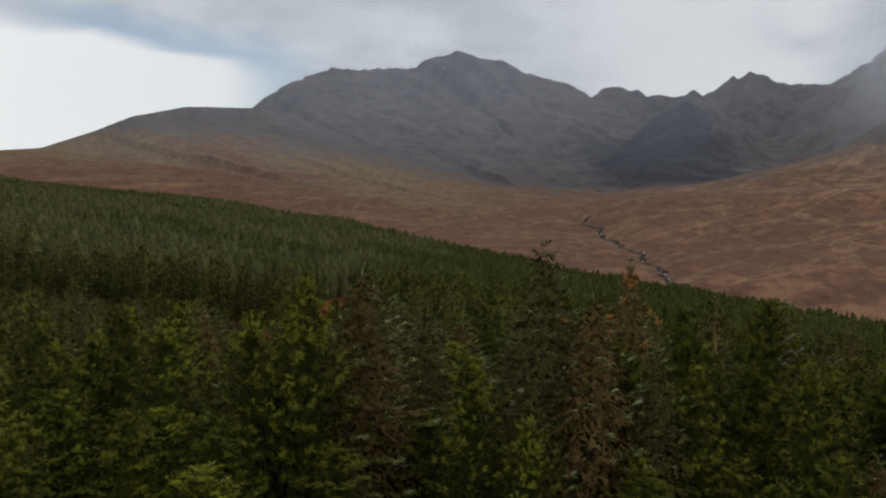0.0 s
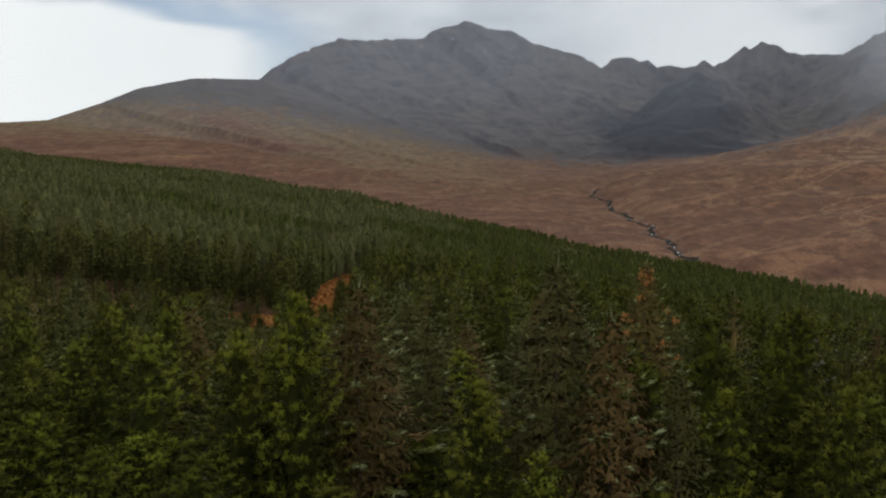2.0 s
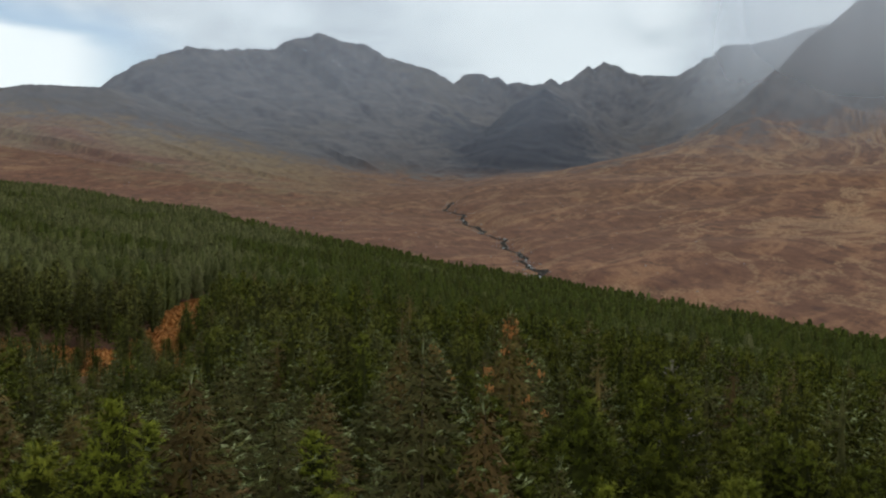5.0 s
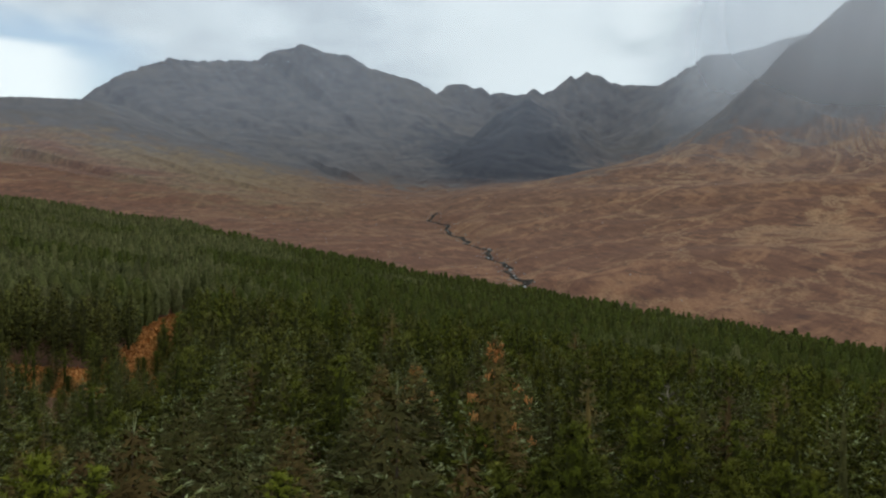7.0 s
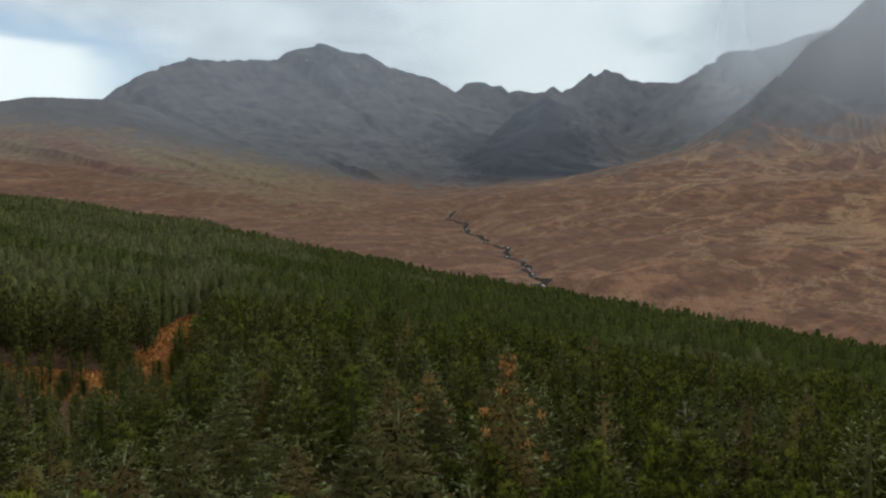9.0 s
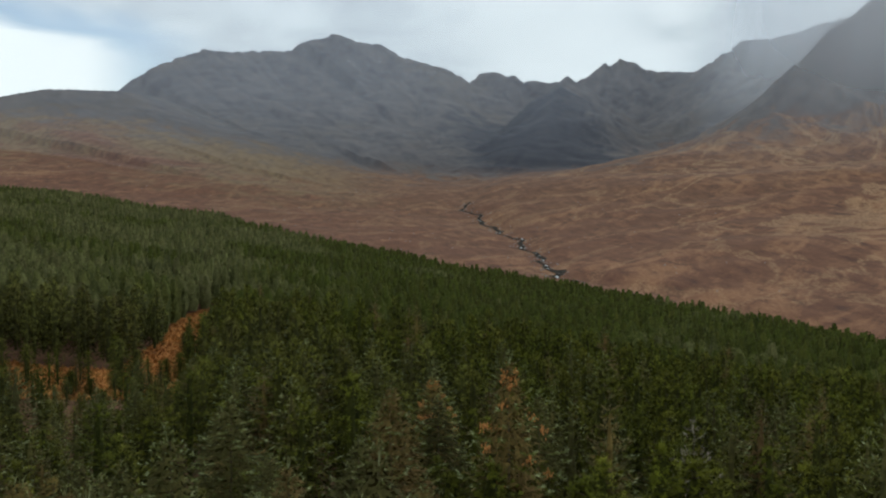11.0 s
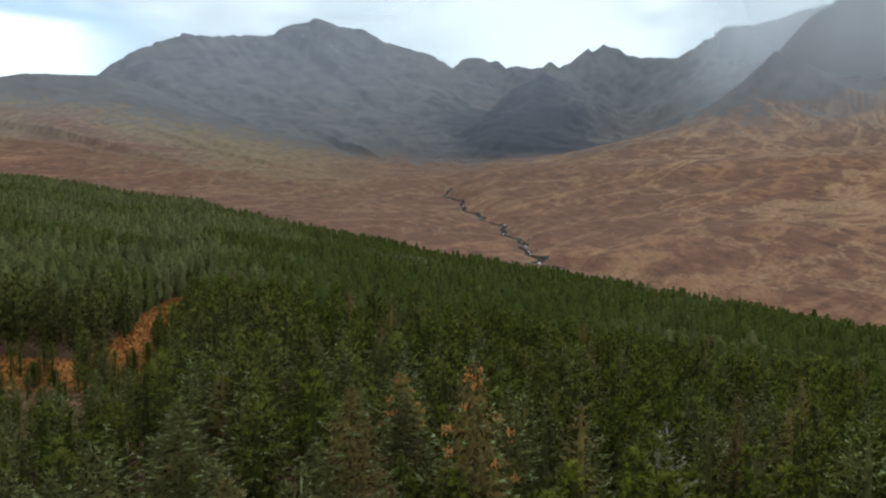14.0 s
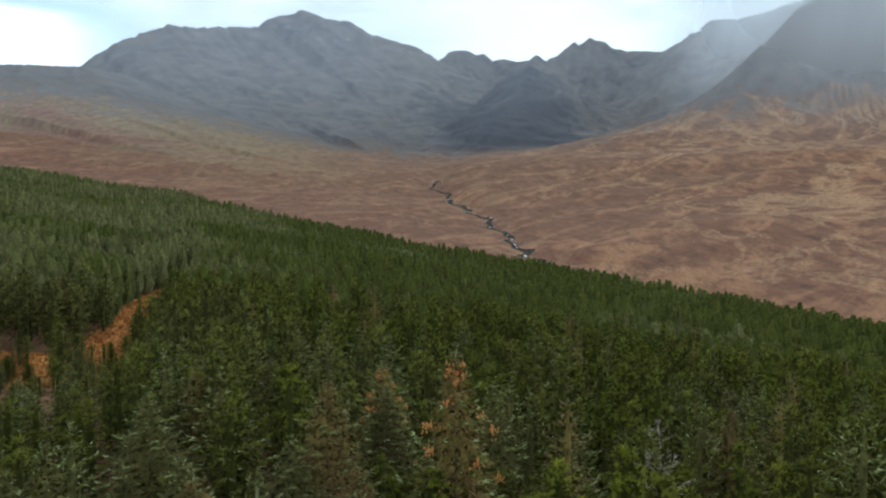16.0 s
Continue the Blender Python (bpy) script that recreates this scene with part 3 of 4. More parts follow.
def shell_fill(h, reach, count, length, width, tier, r, low=0.42, high=0.80):
    """The fine twigs that fill a crown under its outer shoots: in tiers that flare downwards, hanging outward."""
    depth = 0.35 + (0.86 * h - 0.35) * r.uniform(0, 1, count) ** 0.62
    az = r.uniform(0, 6.283, count)
    step = np.mod(depth / tier + 0.12 * np.sin(3 * az + 2.0 * np.floor(depth / tier)), 1.0)
    rad = np.array([reach(d) for d in depth]) * (low + (high - low) * step) * r.uniform(0.8, 1.1, count) * (1 + 0.12 * np.sin(5 * az + 1.7 * np.floor(depth / tier)))
    root = np.stack([rad * np.cos(az), rad * np.sin(az), h - depth + 0.1 * rad], 1)
    across = r.normal(0, 0.8, count)
    way = np.stack([0.5 * np.cos(az) - across * np.sin(az), 0.5 * np.sin(az) + across * np.cos(az), r.normal(-0.45, 0.35, count)], 1)
    face = np.stack([np.cos(az), np.sin(az), np.full(count, 0.45)], 1)
    return shoots(root, way, r.uniform(0.6, 1.3, count) * length, r.uniform(0.7, 1.3, count) * width, r, face)


def cone_bunches(h, seed):
    """Bunches of hanging spindle-shaped cones, thickest round the leader and out on the upper branches: a mesh for each bunch."""
    r = np.random.default_rng(seed)
    depth = np.concatenate([r.uniform(0.7, 1.6, 7), r.uniform(1.7, 5.2, 11)])
    az = np.concatenate([2.4 * np.arange(7), 2.4 * np.arange(11) + r.normal(0, 0.4, 11)])
    rad = np.array([spruce_reach(d) for d in depth]) * np.concatenate([r.uniform(0.2, 0.6, 7), r.uniform(0.8, 1.1, 11)])
    ring = np.array([(1, 0, 0), (0, 1, 0), (-1, 0, 0), (0, -1, 0), (0, 0, 1.5), (0, 0, -1.5)], float)
    faces = np.array([(0, 1, 4), (1, 2, 4), (2, 3, 4), (3, 0, 4), (1, 0, 5), (2, 1, 5), (3, 2, 5), (0, 3, 5)])
    out = []
    for d, turn, off in zip(depth, az, rad):
        spots = np.array([off * math.cos(turn), off * math.sin(turn), h - d + 0.1]) + r.normal(0, 1, (16, 3)) * np.array([0.12, 0.12, 0.09])
        spindle = spots[:, None, :] + ring[None] * 0.045 * r.uniform(0.8, 1.2, (16, 1, 1))
        out.append(("cone_bunch", mesh_of("cone_bunch", spindle.reshape(-1, 3), (np.arange(16)[:, None, None] * 6 + faces[None]).reshape(-1, 3), CONES)))
    return out


HEIGHT = 12.0
KINDS = {}


def tree_kind(seed, kind):
    h = HEIGHT
    r = np.random.default_rng(seed + 50)
    parts = [("trunk", trunk_mesh(h * 0.97, 0.14))]
    if kind in ("pine", "fresh"):
        tri, way, sticks = pine_crown(seed, h, 19, 6, 8, 13, 0.80, 0.11)
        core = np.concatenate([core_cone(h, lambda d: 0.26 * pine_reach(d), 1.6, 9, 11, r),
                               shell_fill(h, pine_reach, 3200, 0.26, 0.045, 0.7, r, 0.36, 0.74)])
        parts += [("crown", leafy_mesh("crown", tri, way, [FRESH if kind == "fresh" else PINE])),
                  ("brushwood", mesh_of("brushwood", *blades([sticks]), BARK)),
                  ("inner_foliage", leafy_mesh("inner_foliage", core, outward(core), [INNER_SHADED]))]
    else:
        few = {"brown": 0.50, "bare": 0.9, "spruce": 0.14, "coned": 0.40}[kind]
        tri, way, what = spruce_crown(seed, h, 19, 6, 34 if kind == "bare" else 80, 0.9, 0.72, few)
        live = what < 2
        green = [WEATHERED, WEATHERED] if kind == "bare" else [SPRUCE, GLAUCOUS]
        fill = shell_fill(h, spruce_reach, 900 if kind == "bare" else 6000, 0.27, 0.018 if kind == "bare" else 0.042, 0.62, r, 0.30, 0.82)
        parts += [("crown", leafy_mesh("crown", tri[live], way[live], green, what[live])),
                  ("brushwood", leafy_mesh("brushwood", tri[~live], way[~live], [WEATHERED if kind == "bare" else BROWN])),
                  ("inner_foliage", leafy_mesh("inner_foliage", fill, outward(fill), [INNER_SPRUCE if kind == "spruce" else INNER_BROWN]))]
        if kind == "coned":
            parts += cone_bunches(h, seed)
    KINDS.setdefault(kind, []).append(parts)


for kind, first, count in (("pine", 100, 5), ("fresh", 120, 3), ("spruce", 200, 4), ("brown", 220, 3), ("bare", 240, 1), ("coned", 300, 1)):
    for s in range(count):
        tree_kind(first + s, kind)

LABELS = {"pine": ("bushy dark green pine in a dense plantation", "pine tree"),
          "fresh": ("bushy bright yellow-green pine in a dense plantation", "pine tree"),
          "spruce": ("grey-green spruce with drooping tiers of branches", "spruce tree"),
          "brown": ("half-dead spruce with brown inner branches and pale tips", "spruce tree"),
          "bare": ("dead spruce with bare grey twigs among green pines", "spruce tree"),
          "coned": ("brownish spruce hung with bunches of orange cones", "spruce tree")}


def plant(kind, variant, x, y, top, turn, wide=1.0):
    """One tree whose foot stands on the ground and whose top reaches the height top."""
    foot = float(land(np.array([x]), np.array([y]))[0][0])
    tree = new("pine_tree" if kind in ("pine", "fresh") else "spruce_tree")
    k = (top - foot) / HEIGHT
    tree.matrix_world = pose(x, y, foot, 0, 0, turn) @ Matrix.Diagonal((wide, wide, k, 1))
    for name, me in KINDS[kind][variant % len(KINDS[kind])]:
        ob = new(name, me)
        ob.parent = tree
        if name != "trunk":
            tagged(ob, kind="stuff")
        if name == "cone_bunch":
            tagged(ob, "bunch of orange-brown cones")
    label, category = LABELS[kind]
    if top - foot < 7.0:
        label = label.replace("bushy", "short young").replace("grey-green", "short young grey-green")
    tagged(tree, label, category, group="plantation trees")
    return tree


# trees that stand out: kind, x, y, height of the top, girth
NOTED = [("brown", -3.3, 32.6, 11.6, 1.25), ("spruce", 3.8, 32.2, 12.6, 1.25), ("brown", 5.5, 30.8, 10.9, 1.10), ("spruce", 7.8, 30.7, 9.0, 0.95),
         ("coned", 11.7, 53.9, 11.3, 1.15), ("fresh", -5.0, 30.2, 11.3, 1.05), ("fresh", -7.2, 31.0, 9.9, 1.0), ("fresh", -11.0, 32.9, 9.4, 1.2),
         ("pine", 11.0, 38.4, 9.6, 1.1), ("fresh", 9.5, 31.0, 8.1, 0.9), ("pine", 15.0, 38.8, 9.9, 1.3), ("fresh", 2.8, 27.3, 6.8, 0.7),
         ("fresh", 0.9, 29.9, 8.5, 1.0), ("fresh", 13.3, 30.4, 8.3, 0.9), ("spruce", -3.2, 63.0, 7.6, 1.2), ("brown", 6.1, 60.0, 8.8, 1.25),
         ("spruce", 16.3, 66.2, 6.8, 1.1), ("bare", 19.1, 48.3, 8.9, 1.0), ("fresh", 17.6, 48.0, 8.0, 1.0), ("spruce", -3.5, 44.7, 10.0, 1.2),
         ("spruce", 10.0, 69.2, 6.0, 1.2), ("spruce", -4.8, 71.7, 5.2, 1.2), ("spruce", -0.8, 36.2, 9.6, 1.1), ("coned", 10.6, 77.4, 6.1, 1.1),
         ("spruce", 4.2, 57.5, 6.4, 1.2), ("fresh", 0.5, 41.0, 7.6, 1.1), ("brown", 0.9, 47.0, 8.2, 1.2),
         ("pine", -24.8, 130.1, 2.2, 1.1), ("pine", -22.8, 130.7, 0.7, 1.0), ("pine", -20.1, 137.0, -1.6, 0.6), ("pine", -19.0, 141.6, -1.4, 0.7),
         ("pine", -31.2, 130.5, -1.8, 0.8), ("pine", -28.7, 130.5, -3.0, 0.6), ("pine", -18.8, 172.6, 0.8, 1.1), ("pine", -18.4, 188.5, 1.3, 1.1)]
rng = np.random.default_rng(7)
# the ride through the plantation: a strip of orange bracken
RIDE = [(-24.0, 254), (-28.0, 229), (-27.0, 204), (-25.4, 185), (-25.6, 165), (-25.0, 152), (-25.8, 144), (-33, 147), (-43, 142), (-58, 141)]


def off_ride(x, y, width):
    return to_crest(x, y, [(px, py, 0) for px, py in RIDE])[0] > width


def seeds(r0, r1, az0, az1, gap):
    """Planting places: a jittered grid inside a ring sector of the wood."""
    n = int(r1 / gap) + 2
    gx, gy = np.meshgrid(np.arange(-n, n + 1) * gap, np.arange(-3, n + 1) * gap)
    gx = gx + rng.uniform(-0.36, 0.36, gx.shape) * gap
    gy = gy + rng.uniform(-0.36, 0.36, gy.shape) * gap
    r, az = np.hypot(gx, gy), np.degrees(np.arctan2(gx, gy))
    ok = (r >= r0) & (r < r1) & (az > az0) & (az < az1) & (r < np.interp(az, FOREST_EDGE_AZ, FOREST_EDGE_R))
    ok &= off_ride(gx, gy, 3.3 + 1.0 * rough(gx, gy, 9, 2, 77))
    return gx[ok], gy[ok]


def tree_height(x, y):
    """Tall on the whole, shorter in patches, and young where the wood opens towards the ride."""
    far = np.hypot(x, y)
    h = 10.4 + 1.3 * rough(x, y, 22, 2, 60) + 1.9 * smooth(far, 200, 330) + 0.9 * smooth(far, 130, 260) * rough(x, y, 12, 2, 63) + np.where(far < 180, 1.6, 0.9) * rng.normal(0, 1.0, x.shape)
    # young trees before the bend of the ride
    bend, _, _ = to_crest(x, y, [(-24, 138, 0), (-40, 136, 0), (-62, 138, 0)])
    young = smooth(bend, 6, 85)
    open_side = smooth(x, -8, -16) * (1 - smooth(y, 138, 146))
    h = h * (1 - open_side * (1 - np.clip(0.46 + 0.54 * young, 0, 1)))
    # smaller trees on the near side of the ride
    beside = to_crest(x, y, [(-29, 231, 0), (-26.2, 185, 0), (-25.0, 150, 0)])[0]
    h = h * (1 - (0.55 * (1 - smooth(beside, 4, 11))) * smooth(x, -26, -24))
    near = smooth(far, 22, 31)
    return np.clip(h * (0.5 + 0.5 * near), 1.2, np.where(far < 60, 11.3, 14))


def below_noted(x, y, top):
    """Keep the tops of nearer trees under the line from on high to the upper part of those that stand out."""
    for _, nx, ny, ntop, _ in NOTED:
        for ex, ey, ez in ((0.0, 0.0, 13.0), (1.3, 8.7, 16.8), (4.0, 13.3, 18.2)):
            if ny - ey < 17:
                continue
            f = (y - ey) / (ny - ey)
            across = np.abs(x - (ex + (nx - ex) * f))
            line = ez + (ntop - (3.6 if ny < 100 else 1.0) - ez) * f
            top = np.where((f > 0.2) & (f < 0.985) & (across < 2.0), np.minimum(top, line), top)
    return top


for kind, x, y, top, girth in NOTED:
    plant(kind, int(rng.integers(9)), x, y, top, rng.uniform(0, 360), girth)
x, y = seeds(23, 58, -32, 42, 3.3)
keep = np.ones(len(x), bool)
for _, nx, ny, _, girth in NOTED:
    keep &= np.hypot(x - nx, y - ny) > 2.0 * girth
x, y = x[keep], y[keep]
ground_z, _ = land(x, y)
summit_z = below_noted(x, y, ground_z + tree_height(x, y))
mixed = rough(x, y, 14, 2, 70)
for i in range(len(x)):
    if summit_z[i] - ground_z[i] < 1.5:
        continue
    # more spruce in the middle, pine to the east and in the foreground
    lot = mixed[i] + rng.normal(0, 0.25) + (0.22 if y[i] > 36 and -14 < x[i] < 9 else -0.35 if x[i] > 12 else -0.12)
    kind = "pine" if lot < 0.22 else "spruce" if rng.random() < 0.65 else "brown"
    if kind == "pine" and math.sin(12.9 * i) > (0.1 if x[i] < 0 else 0.88):
        kind = "fresh"
    plant(kind, int(rng.integers(9)), float(x[i]), float(y[i]), float(summit_z[i]), rng.uniform(0, 360), rng.uniform(0.85, 1.15))


def wood(name, label, r0, r1, gap, models, mats):
    """Trees past counting, joined into one mesh."""
    x, y = seeds(r0, r1, -38, 48, gap)
    if mats[0] in (SPRUCE, FADED):
        clear = off_ride(x, y, 7.0)
        x, y = x[clear], y[clear]
    free = np.ones(len(x), bool)
    for _, nx, ny, _, _ in NOTED:
        free &= np.hypot(x - nx, y - ny) > 2.4
    x, y = x[free], y[free]
    z, _ = land(x, y)
    tall = tree_height(x, y)
    if r0 < 100:
        tall = np.maximum(below_noted(x, y, z + tall) - z, 1.2)
    h = tall / HEIGHT
    pick = rng.integers(0, len(models), len(x))
    turn = rng.uniform(0, 2 * np.pi, len(x))
    wide = rng.uniform(0.85, 1.2, len(x)) * np.clip(h * 1.3, 0.45, 1.0)
    blocks, ways, whats = [], [], []
    for k, (tri, way, what) in enumerate(models):
        m = pick == k
        c, s = np.cos(turn[m])[:, None], np.sin(turn[m])[:, None]
        v, g = tri.reshape(-1, 3)[None], wide[m][:, None]
        blocks.append(np.stack([x[m][:, None] + g * (c * v[..., 0] - s * v[..., 1]), y[m][:, None] + g * (s * v[..., 0] + c * v[..., 1]),
                                z[m][:, None] + h[m][:, None] * v[..., 2]], -1).reshape(-1, 3, 3))
        w = way[None]
        ways.append(np.stack([c * w[..., 0] - s * w[..., 1], s * w[..., 0] + c * w[..., 1], w[..., 2] + 0 * c], -1).reshape(-1, 3))
        whats.append(np.tile(what, int(m.sum())))
    me = leafy_mesh(name, np.concatenate(blocks), np.concatenate(ways), mats, np.concatenate(whats))
    tones = [np.repeat(rng.random(int((pick == k).sum())), 3 * len(tri)) for k, (tri, _, _) in enumerate(models)]
    me.attributes.new("tree_tone", "FLOAT", "POINT").data.foreach_set("value", np.concatenate(tones).astype(np.float32))
    tagged(new(name, me), label, "forest", kind="stuff")


def filled(crown, reach, seed, inside, count, size):
    """A crown's shoots with the twigs and the dense cone inside them; inside: the number of their material."""
    r = np.random.default_rng(seed)
    core = np.concatenate([core_cone(HEIGHT, lambda d: 0.20 * reach(d), 1.2, 6, 7, r),
                           shell_fill(HEIGHT, reach, count, size, 0.20 * size, 0.8, r, 0.40, 0.82)])
    tri, way, what = crown
    return np.concatenate([core, tri]), np.concatenate([outward(core), way]), np.concatenate([np.full(len(core), inside), what])


def pine_model(seed, whorls, branches, most, needles, thick, slim, count, size):
    tri, way, _ = pine_crown(seed, HEIGHT, whorls, branches, most, needles, thick, slim)
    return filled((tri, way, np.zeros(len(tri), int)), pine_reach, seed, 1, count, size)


def spruce_model(seed, bare):
    return filled(spruce_crown(seed, HEIGHT + 0.6, 18, 6, 30, 1.3, 0.85, bare), spruce_reach, seed, 3, 520, 0.42)


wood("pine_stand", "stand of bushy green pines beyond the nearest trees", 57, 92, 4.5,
     [pine_model(400 + s, 17, 5, 4, 7, 1.10, 0.13, 420, 0.40) for s in range(6)], [PINE, INNER_SHADED])
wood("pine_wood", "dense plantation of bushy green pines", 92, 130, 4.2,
     [pine_model(410 + s, 15, 5, 3, 6, 1.30, 0.15, 300, 0.50) for s in range(6)], [PINE, INNER_SHADED])
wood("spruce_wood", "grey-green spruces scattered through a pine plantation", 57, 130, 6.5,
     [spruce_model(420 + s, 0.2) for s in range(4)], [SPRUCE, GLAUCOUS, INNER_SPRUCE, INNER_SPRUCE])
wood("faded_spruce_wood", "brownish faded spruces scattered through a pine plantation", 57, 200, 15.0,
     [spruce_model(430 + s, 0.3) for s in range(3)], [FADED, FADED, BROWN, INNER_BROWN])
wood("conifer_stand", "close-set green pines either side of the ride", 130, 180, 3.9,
     [pine_model(440 + s, 14, 4, 3, 5, 1.55, 0.18, 220, 0.60) for s in range(6)], [PINE, INNER_SHADED])
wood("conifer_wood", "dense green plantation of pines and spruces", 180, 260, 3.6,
     [light_crown(450 + s, HEIGHT, 60, 4, 6, 5, 0.95 if s % 3 else 0.85, 0.46, 0.17, blunt_reach if s % 3 else spruce_reach) for s in range(9)], [FAR_PINE, FAR_INNER_SHADED])
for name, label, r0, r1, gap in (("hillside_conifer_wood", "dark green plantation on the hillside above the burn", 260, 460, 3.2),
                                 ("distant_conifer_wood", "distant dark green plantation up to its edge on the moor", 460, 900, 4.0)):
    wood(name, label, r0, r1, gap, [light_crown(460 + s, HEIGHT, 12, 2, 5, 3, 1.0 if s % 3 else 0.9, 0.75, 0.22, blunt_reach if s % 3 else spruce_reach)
                                    for s in range(9)], [FAR_PINE, FAR_INNER_SHADED])


def build_ride():
    """The strip of dead bracken through the wood, with its tufts."""
    spine = [Vector((x, y, 0)) for x, y in RIDE]
    xs, ys = [], []
    for a, b in zip(spine, spine[1:]):
        for k in range(12):
            p = a.lerp(b, k / 12)
            xs.append(p.x), ys.append(p.y)
    xs, ys = np.array(xs), np.array(ys)
    r = np.random.default_rng(31)
    count = 24000
    pick = r.integers(0, len(xs), count)
    x = xs[pick] + r.uniform(-5.2, 5.2, count)
    y = ys[pick] + r.uniform(-5.2, 5.2, count)
    # it spreads under the young trees before the bend
    x[:8000], y[:8000] = r.uniform(-52, -18, 8000), r.uniform(128, 152, 8000)
    z, _ = land(x, y)
    root = np.stack([x, y, z], 1)
    way = r.normal(size=(count, 3)) * np.array([0.8, 0.8, 0.3]) + np.array([0, 0, 0.7])
    tri = shoots(root, way, r.uniform(0.45, 0.9, count), r.uniform(0.12, 0.3, count), r)
    face = unit(r.normal(0, 0.45, (count, 3)) + np.array([0, 0, 1.0]))
    tagged(new("bracken", leafy_mesh("bracken", tri, face, [BRACKEN])), "orange dead bracken along a ride through the trees", "bracken", kind="stuff")


build_ride()


# ---------------------------------------------------------------- the burn

WATER, water_nodes, water_shader = material("dark_water", 0.8, 0.02)
water_shader.inputs["Base Color"].default_value = (0.025, 0.022, 0.018, 1)
FOAM = plain_material("white_water", (0.50, 0.50, 0.49), (0.80, 0.80, 0.78), 1.5, 0.8)
WET_ROCK = plain_material("wet_black_rock", (0.026, 0.022, 0.018), (0.075, 0.062, 0.050), 0.5, 0.95, 0.02)
STONE = plain_material("pale_boulder_stone", (0.12, 0.12, 0.12), (0.36, 0.35, 0.34), 0.6)


def ribbon(name, y0, y1, half, lift, mat, seed):
    """A strip laid along the bed of the burn, with ragged banks."""
    y = np.arange(y0, y1, 4.0)
    x = burn_x(y)
    broad = half * (0.8 + 0.6 * np.exp(-((y - 890) / 75.0) ** 2))
    w0 = broad * (1 + 0.7 * rough(y, y * 0, 30, 3, seed))
    w1 = broad * (1 + 0.7 * rough(y, y * 0 + 99, 30, 3, seed))
    xs = np.stack([x - w0, x, x + w1], 1)
    ys = np.repeat(y[:, None], 3, 1)
    z, _ = land(xs, ys)
    z = z + lift
    v = np.stack([xs, ys, z], -1).reshape(-1, 3)
    i = (np.arange(len(y) - 1)[:, None] * 3 + np.arange(2)[None]).reshape(-1)
    f = np.stack([i, i + 1, i + 4, i + 3], 1)
    return new(name, mesh_of(name, v, f, mat))


tagged(ribbon("gully", 835, 1660, 4.2, 0.5, WET_ROCK, 3), "black wet rock bed of a mountain burn", "river bed", kind="structure")
burn = tagged(ribbon("burn", 835, 1660, 0.6, 0.9, WATER, 4), "narrow dark burn tumbling down over rock steps", "river", kind="structure")


def waterfall(y, width, drop):
    """White water over a rock step: a lumpy curved sheet under the burn."""
    bm = bmesh.new()
    r = np.random.default_rng(int(y))
    x = float(burn_x(np.array([y]))[0])
    z = float(land(np.array([x]), np.array([y]))[0][0]) + 1.0
    cols, rows = 7, 6
    grid = []
    for j in range(rows):
        f = j / (rows - 1)
        grid.append([bm.verts.new((x + width * (c / (cols - 1) - 0.5) * (1 + 0.5 * f) + r.normal(0, 0.12), y - 2.2 * f * f + r.normal(0, 0.15),
                                   z - 0.4 + drop * (1 - f) * 0.9 + r.normal(0, 0.1))) for c in range(cols)])
    for a, b in zip(grid, grid[1:]):
        for c in range(cols - 1):
            bm.faces.new((a[c], b[c], b[c + 1], a[c + 1]))
    me = bpy.data.meshes.new("waterfall")
    bm.to_mesh(me)
    bm.free()
    me.materials.append(FOAM)
    ob = new("waterfall", me)
    ob.parent = burn
    return ob


for y, width, drop in [(874, 4, 3.0), (938, 2.2, 1.1), (962, 3, 1.2), (1014, 3, 1.2), (1046, 2, 0.9), (1112, 3.5, 1.2), (1196, 4, 1.3), (1290, 3, 1.1),
                       (1430, 3, 1.0)]:
    waterfall(y, 0.7 * width, 0.8 * drop)


def boulders():
    """Stones along the burn and scattered over the moor, joined."""
    r = np.random.default_rng(91)
    ny = 260
    y = r.uniform(840, 1650, ny)
    x = burn_x(y) + r.normal(0, 9, ny)
    my = r.uniform(700, 2100, 330)
    mx = r.uniform(-0.35, 0.55, 330) * my
    x, y = np.concatenate([x, mx]), np.concatenate([y, my])
    size = r.uniform(0.35, 1.25, len(x)) * np.where(np.arange(len(x)) < ny, 1.0, 0.8)
    z, _ = land(x, y)
    unit = np.array([(1, 0, 0), (0, 1, 0), (-1, 0, 0), (0, -1, 0), (0, 0, 1), (0, 0, -1)], float)
    tri = np.array([(0, 1, 4), (1, 2, 4), (2, 3, 4), (3, 0, 4), (1, 0, 5), (2, 1, 5), (3, 2, 5), (0, 3, 5)])
    pts = unit[None] * size[:, None, None] * r.uniform(0.6, 1.4, (len(x), 6, 1)) * np.array([1.2, 1.2, 0.8])
    pts += np.stack([x, y, z + 0.25 * size], -1)[:, None, :]
    v = pts.reshape(-1, 3)
    f = (np.arange(len(x))[:, None, None] * 6 + tri[None]).reshape(-1, 3)
    tagged(new("boulder_scatter", mesh_of("boulder_scatter", v, f, STONE)), "grey boulders strewn along the burn and over the moor", "boulders", kind="stuff")


boulders()

# ---------------------------------------------------------------- rain shower and haze sheets


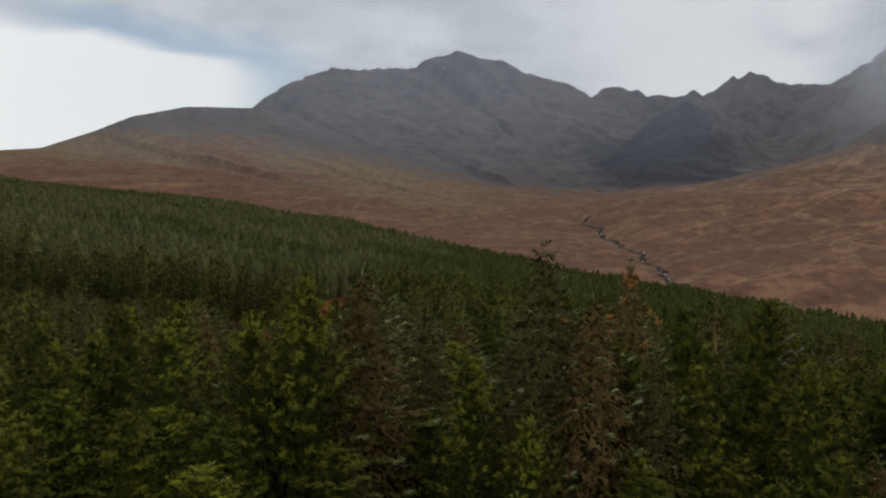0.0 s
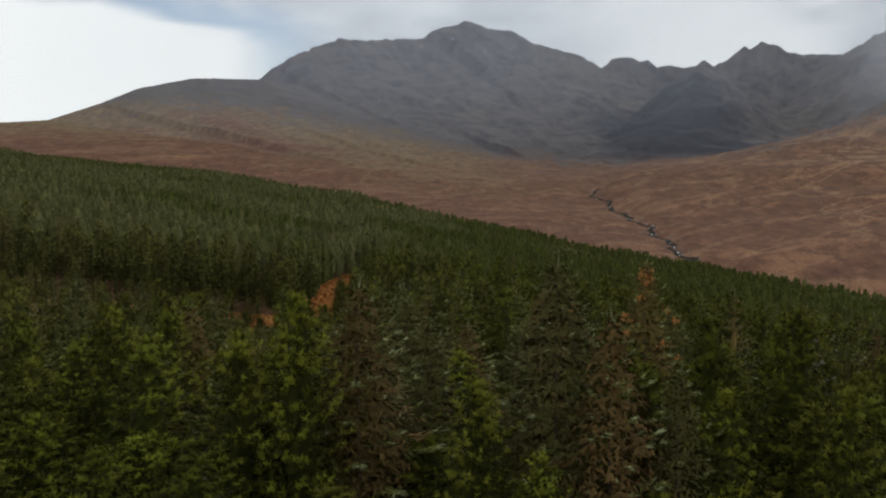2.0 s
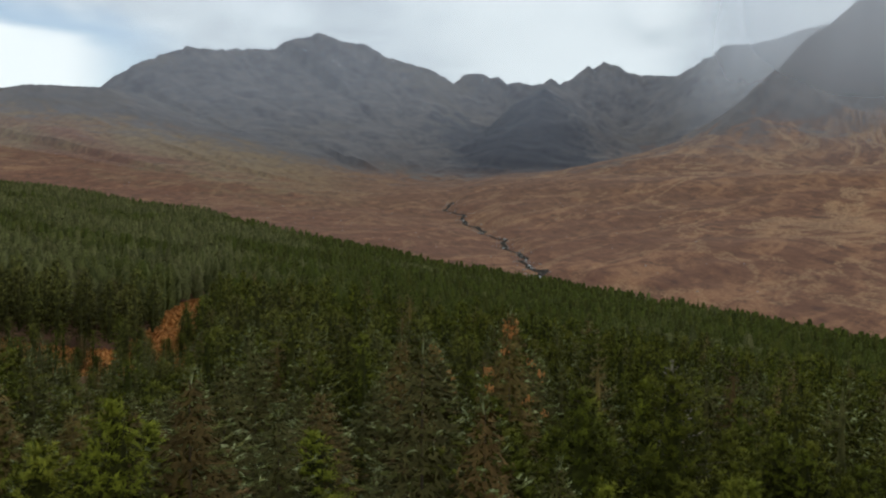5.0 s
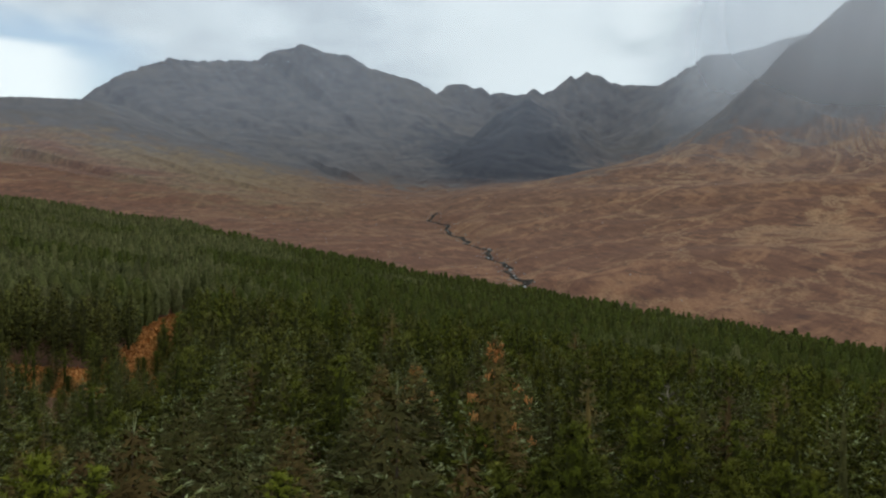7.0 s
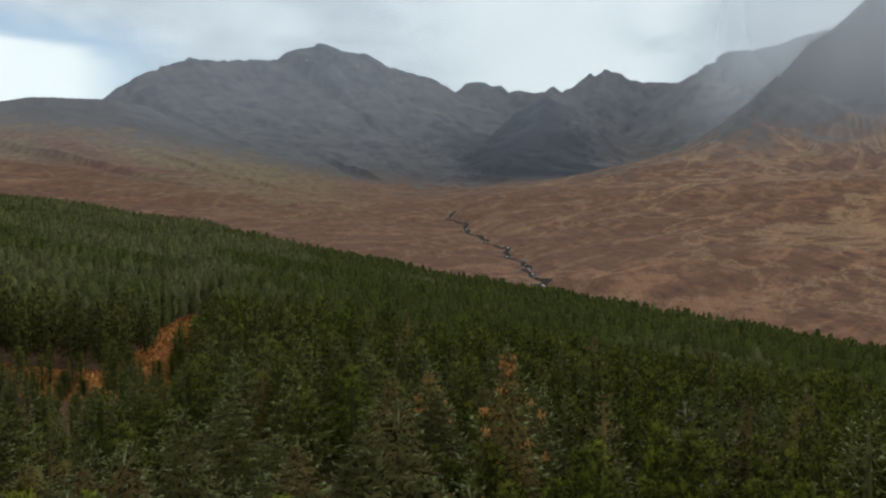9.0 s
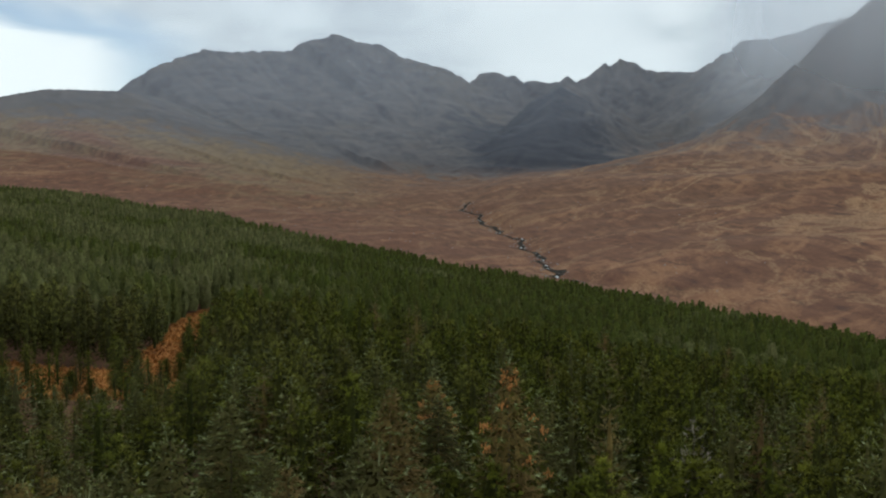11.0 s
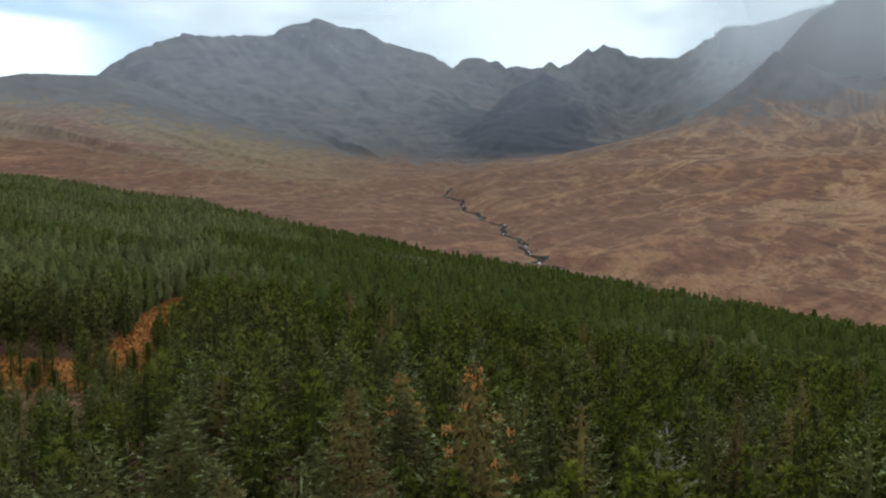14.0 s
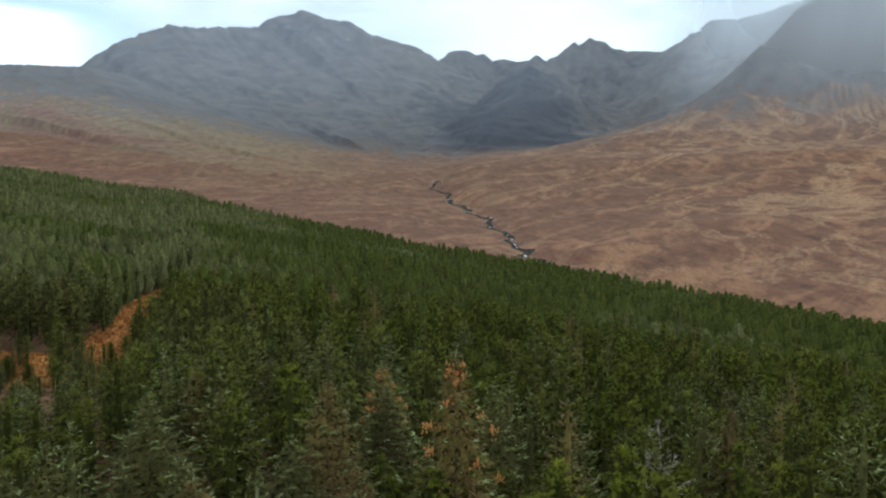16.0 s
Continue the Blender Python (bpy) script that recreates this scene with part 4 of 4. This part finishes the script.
def rain_haze_material(low, high, hue=(0.55, 0.58, 0.62)):
    """Thin rain, and a stand-in for haze, lit by the sky: mostly see-through, densest along its middle."""
    mat = bpy.data.materials.new("rain_haze_veil")
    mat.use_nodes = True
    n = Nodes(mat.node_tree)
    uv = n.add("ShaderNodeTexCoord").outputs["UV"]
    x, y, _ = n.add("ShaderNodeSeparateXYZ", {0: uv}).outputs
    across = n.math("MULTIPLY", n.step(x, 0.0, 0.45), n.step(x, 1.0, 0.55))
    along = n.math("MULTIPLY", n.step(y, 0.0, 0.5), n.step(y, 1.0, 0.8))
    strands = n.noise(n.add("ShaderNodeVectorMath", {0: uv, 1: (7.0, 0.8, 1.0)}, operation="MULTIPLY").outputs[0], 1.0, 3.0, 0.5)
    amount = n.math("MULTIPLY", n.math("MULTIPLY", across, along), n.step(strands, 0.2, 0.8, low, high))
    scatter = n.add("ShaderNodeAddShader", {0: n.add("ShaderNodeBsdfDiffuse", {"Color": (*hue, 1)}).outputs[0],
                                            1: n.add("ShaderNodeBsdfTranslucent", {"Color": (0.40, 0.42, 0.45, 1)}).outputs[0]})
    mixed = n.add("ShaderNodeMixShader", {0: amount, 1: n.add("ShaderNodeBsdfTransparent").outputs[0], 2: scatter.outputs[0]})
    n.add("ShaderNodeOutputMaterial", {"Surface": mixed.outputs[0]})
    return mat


def rain_haze_sheet(x, y, z0, z1, width, slant, mat, label="pale slanting sheet of rain and imitated haze against the ridge"):
    """A curved, slanting curtain: rain between the cloud and the hillside, and sheets that imitate haze."""
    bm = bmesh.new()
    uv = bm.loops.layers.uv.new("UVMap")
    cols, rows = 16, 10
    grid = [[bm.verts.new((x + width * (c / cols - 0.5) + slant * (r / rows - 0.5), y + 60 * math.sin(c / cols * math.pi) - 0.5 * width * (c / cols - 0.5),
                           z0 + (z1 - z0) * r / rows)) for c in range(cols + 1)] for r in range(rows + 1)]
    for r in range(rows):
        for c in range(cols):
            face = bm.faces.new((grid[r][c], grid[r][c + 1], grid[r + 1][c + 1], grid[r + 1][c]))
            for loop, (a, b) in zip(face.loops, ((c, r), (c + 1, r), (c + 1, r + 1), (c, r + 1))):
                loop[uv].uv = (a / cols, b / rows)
    me = bpy.data.meshes.new("rain_haze_sheet")
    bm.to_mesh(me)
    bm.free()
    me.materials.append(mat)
    ob = new("rain_haze_sheet", me)
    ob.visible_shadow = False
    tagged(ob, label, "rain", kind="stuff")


rain_haze_sheet(1435, 2420, 170, 1500, 470, 420, rain_haze_material(0.55, 0.72, (0.74, 0.77, 0.82)))
# a sheet added to haze over the steep mountain
rain_haze_sheet(1030, 1250, 40, 800, 980, 150, rain_haze_material(0.50, 0.60, (0.50, 0.54, 0.60)))
# two wide see-through sheets imitate aerial haze before the mountains
rain_haze_sheet(-350, 1900, 20, 760, 2600, 160, rain_haze_material(0.14, 0.20, (0.48, 0.55, 0.68)), "thin translucent sheet imitating haze before the mountains")
rain_haze_sheet(500, 2350, 60, 900, 3200, 160, rain_haze_material(0.12, 0.17, (0.48, 0.55, 0.68)), "thin translucent sheet imitating haze before the mountains")
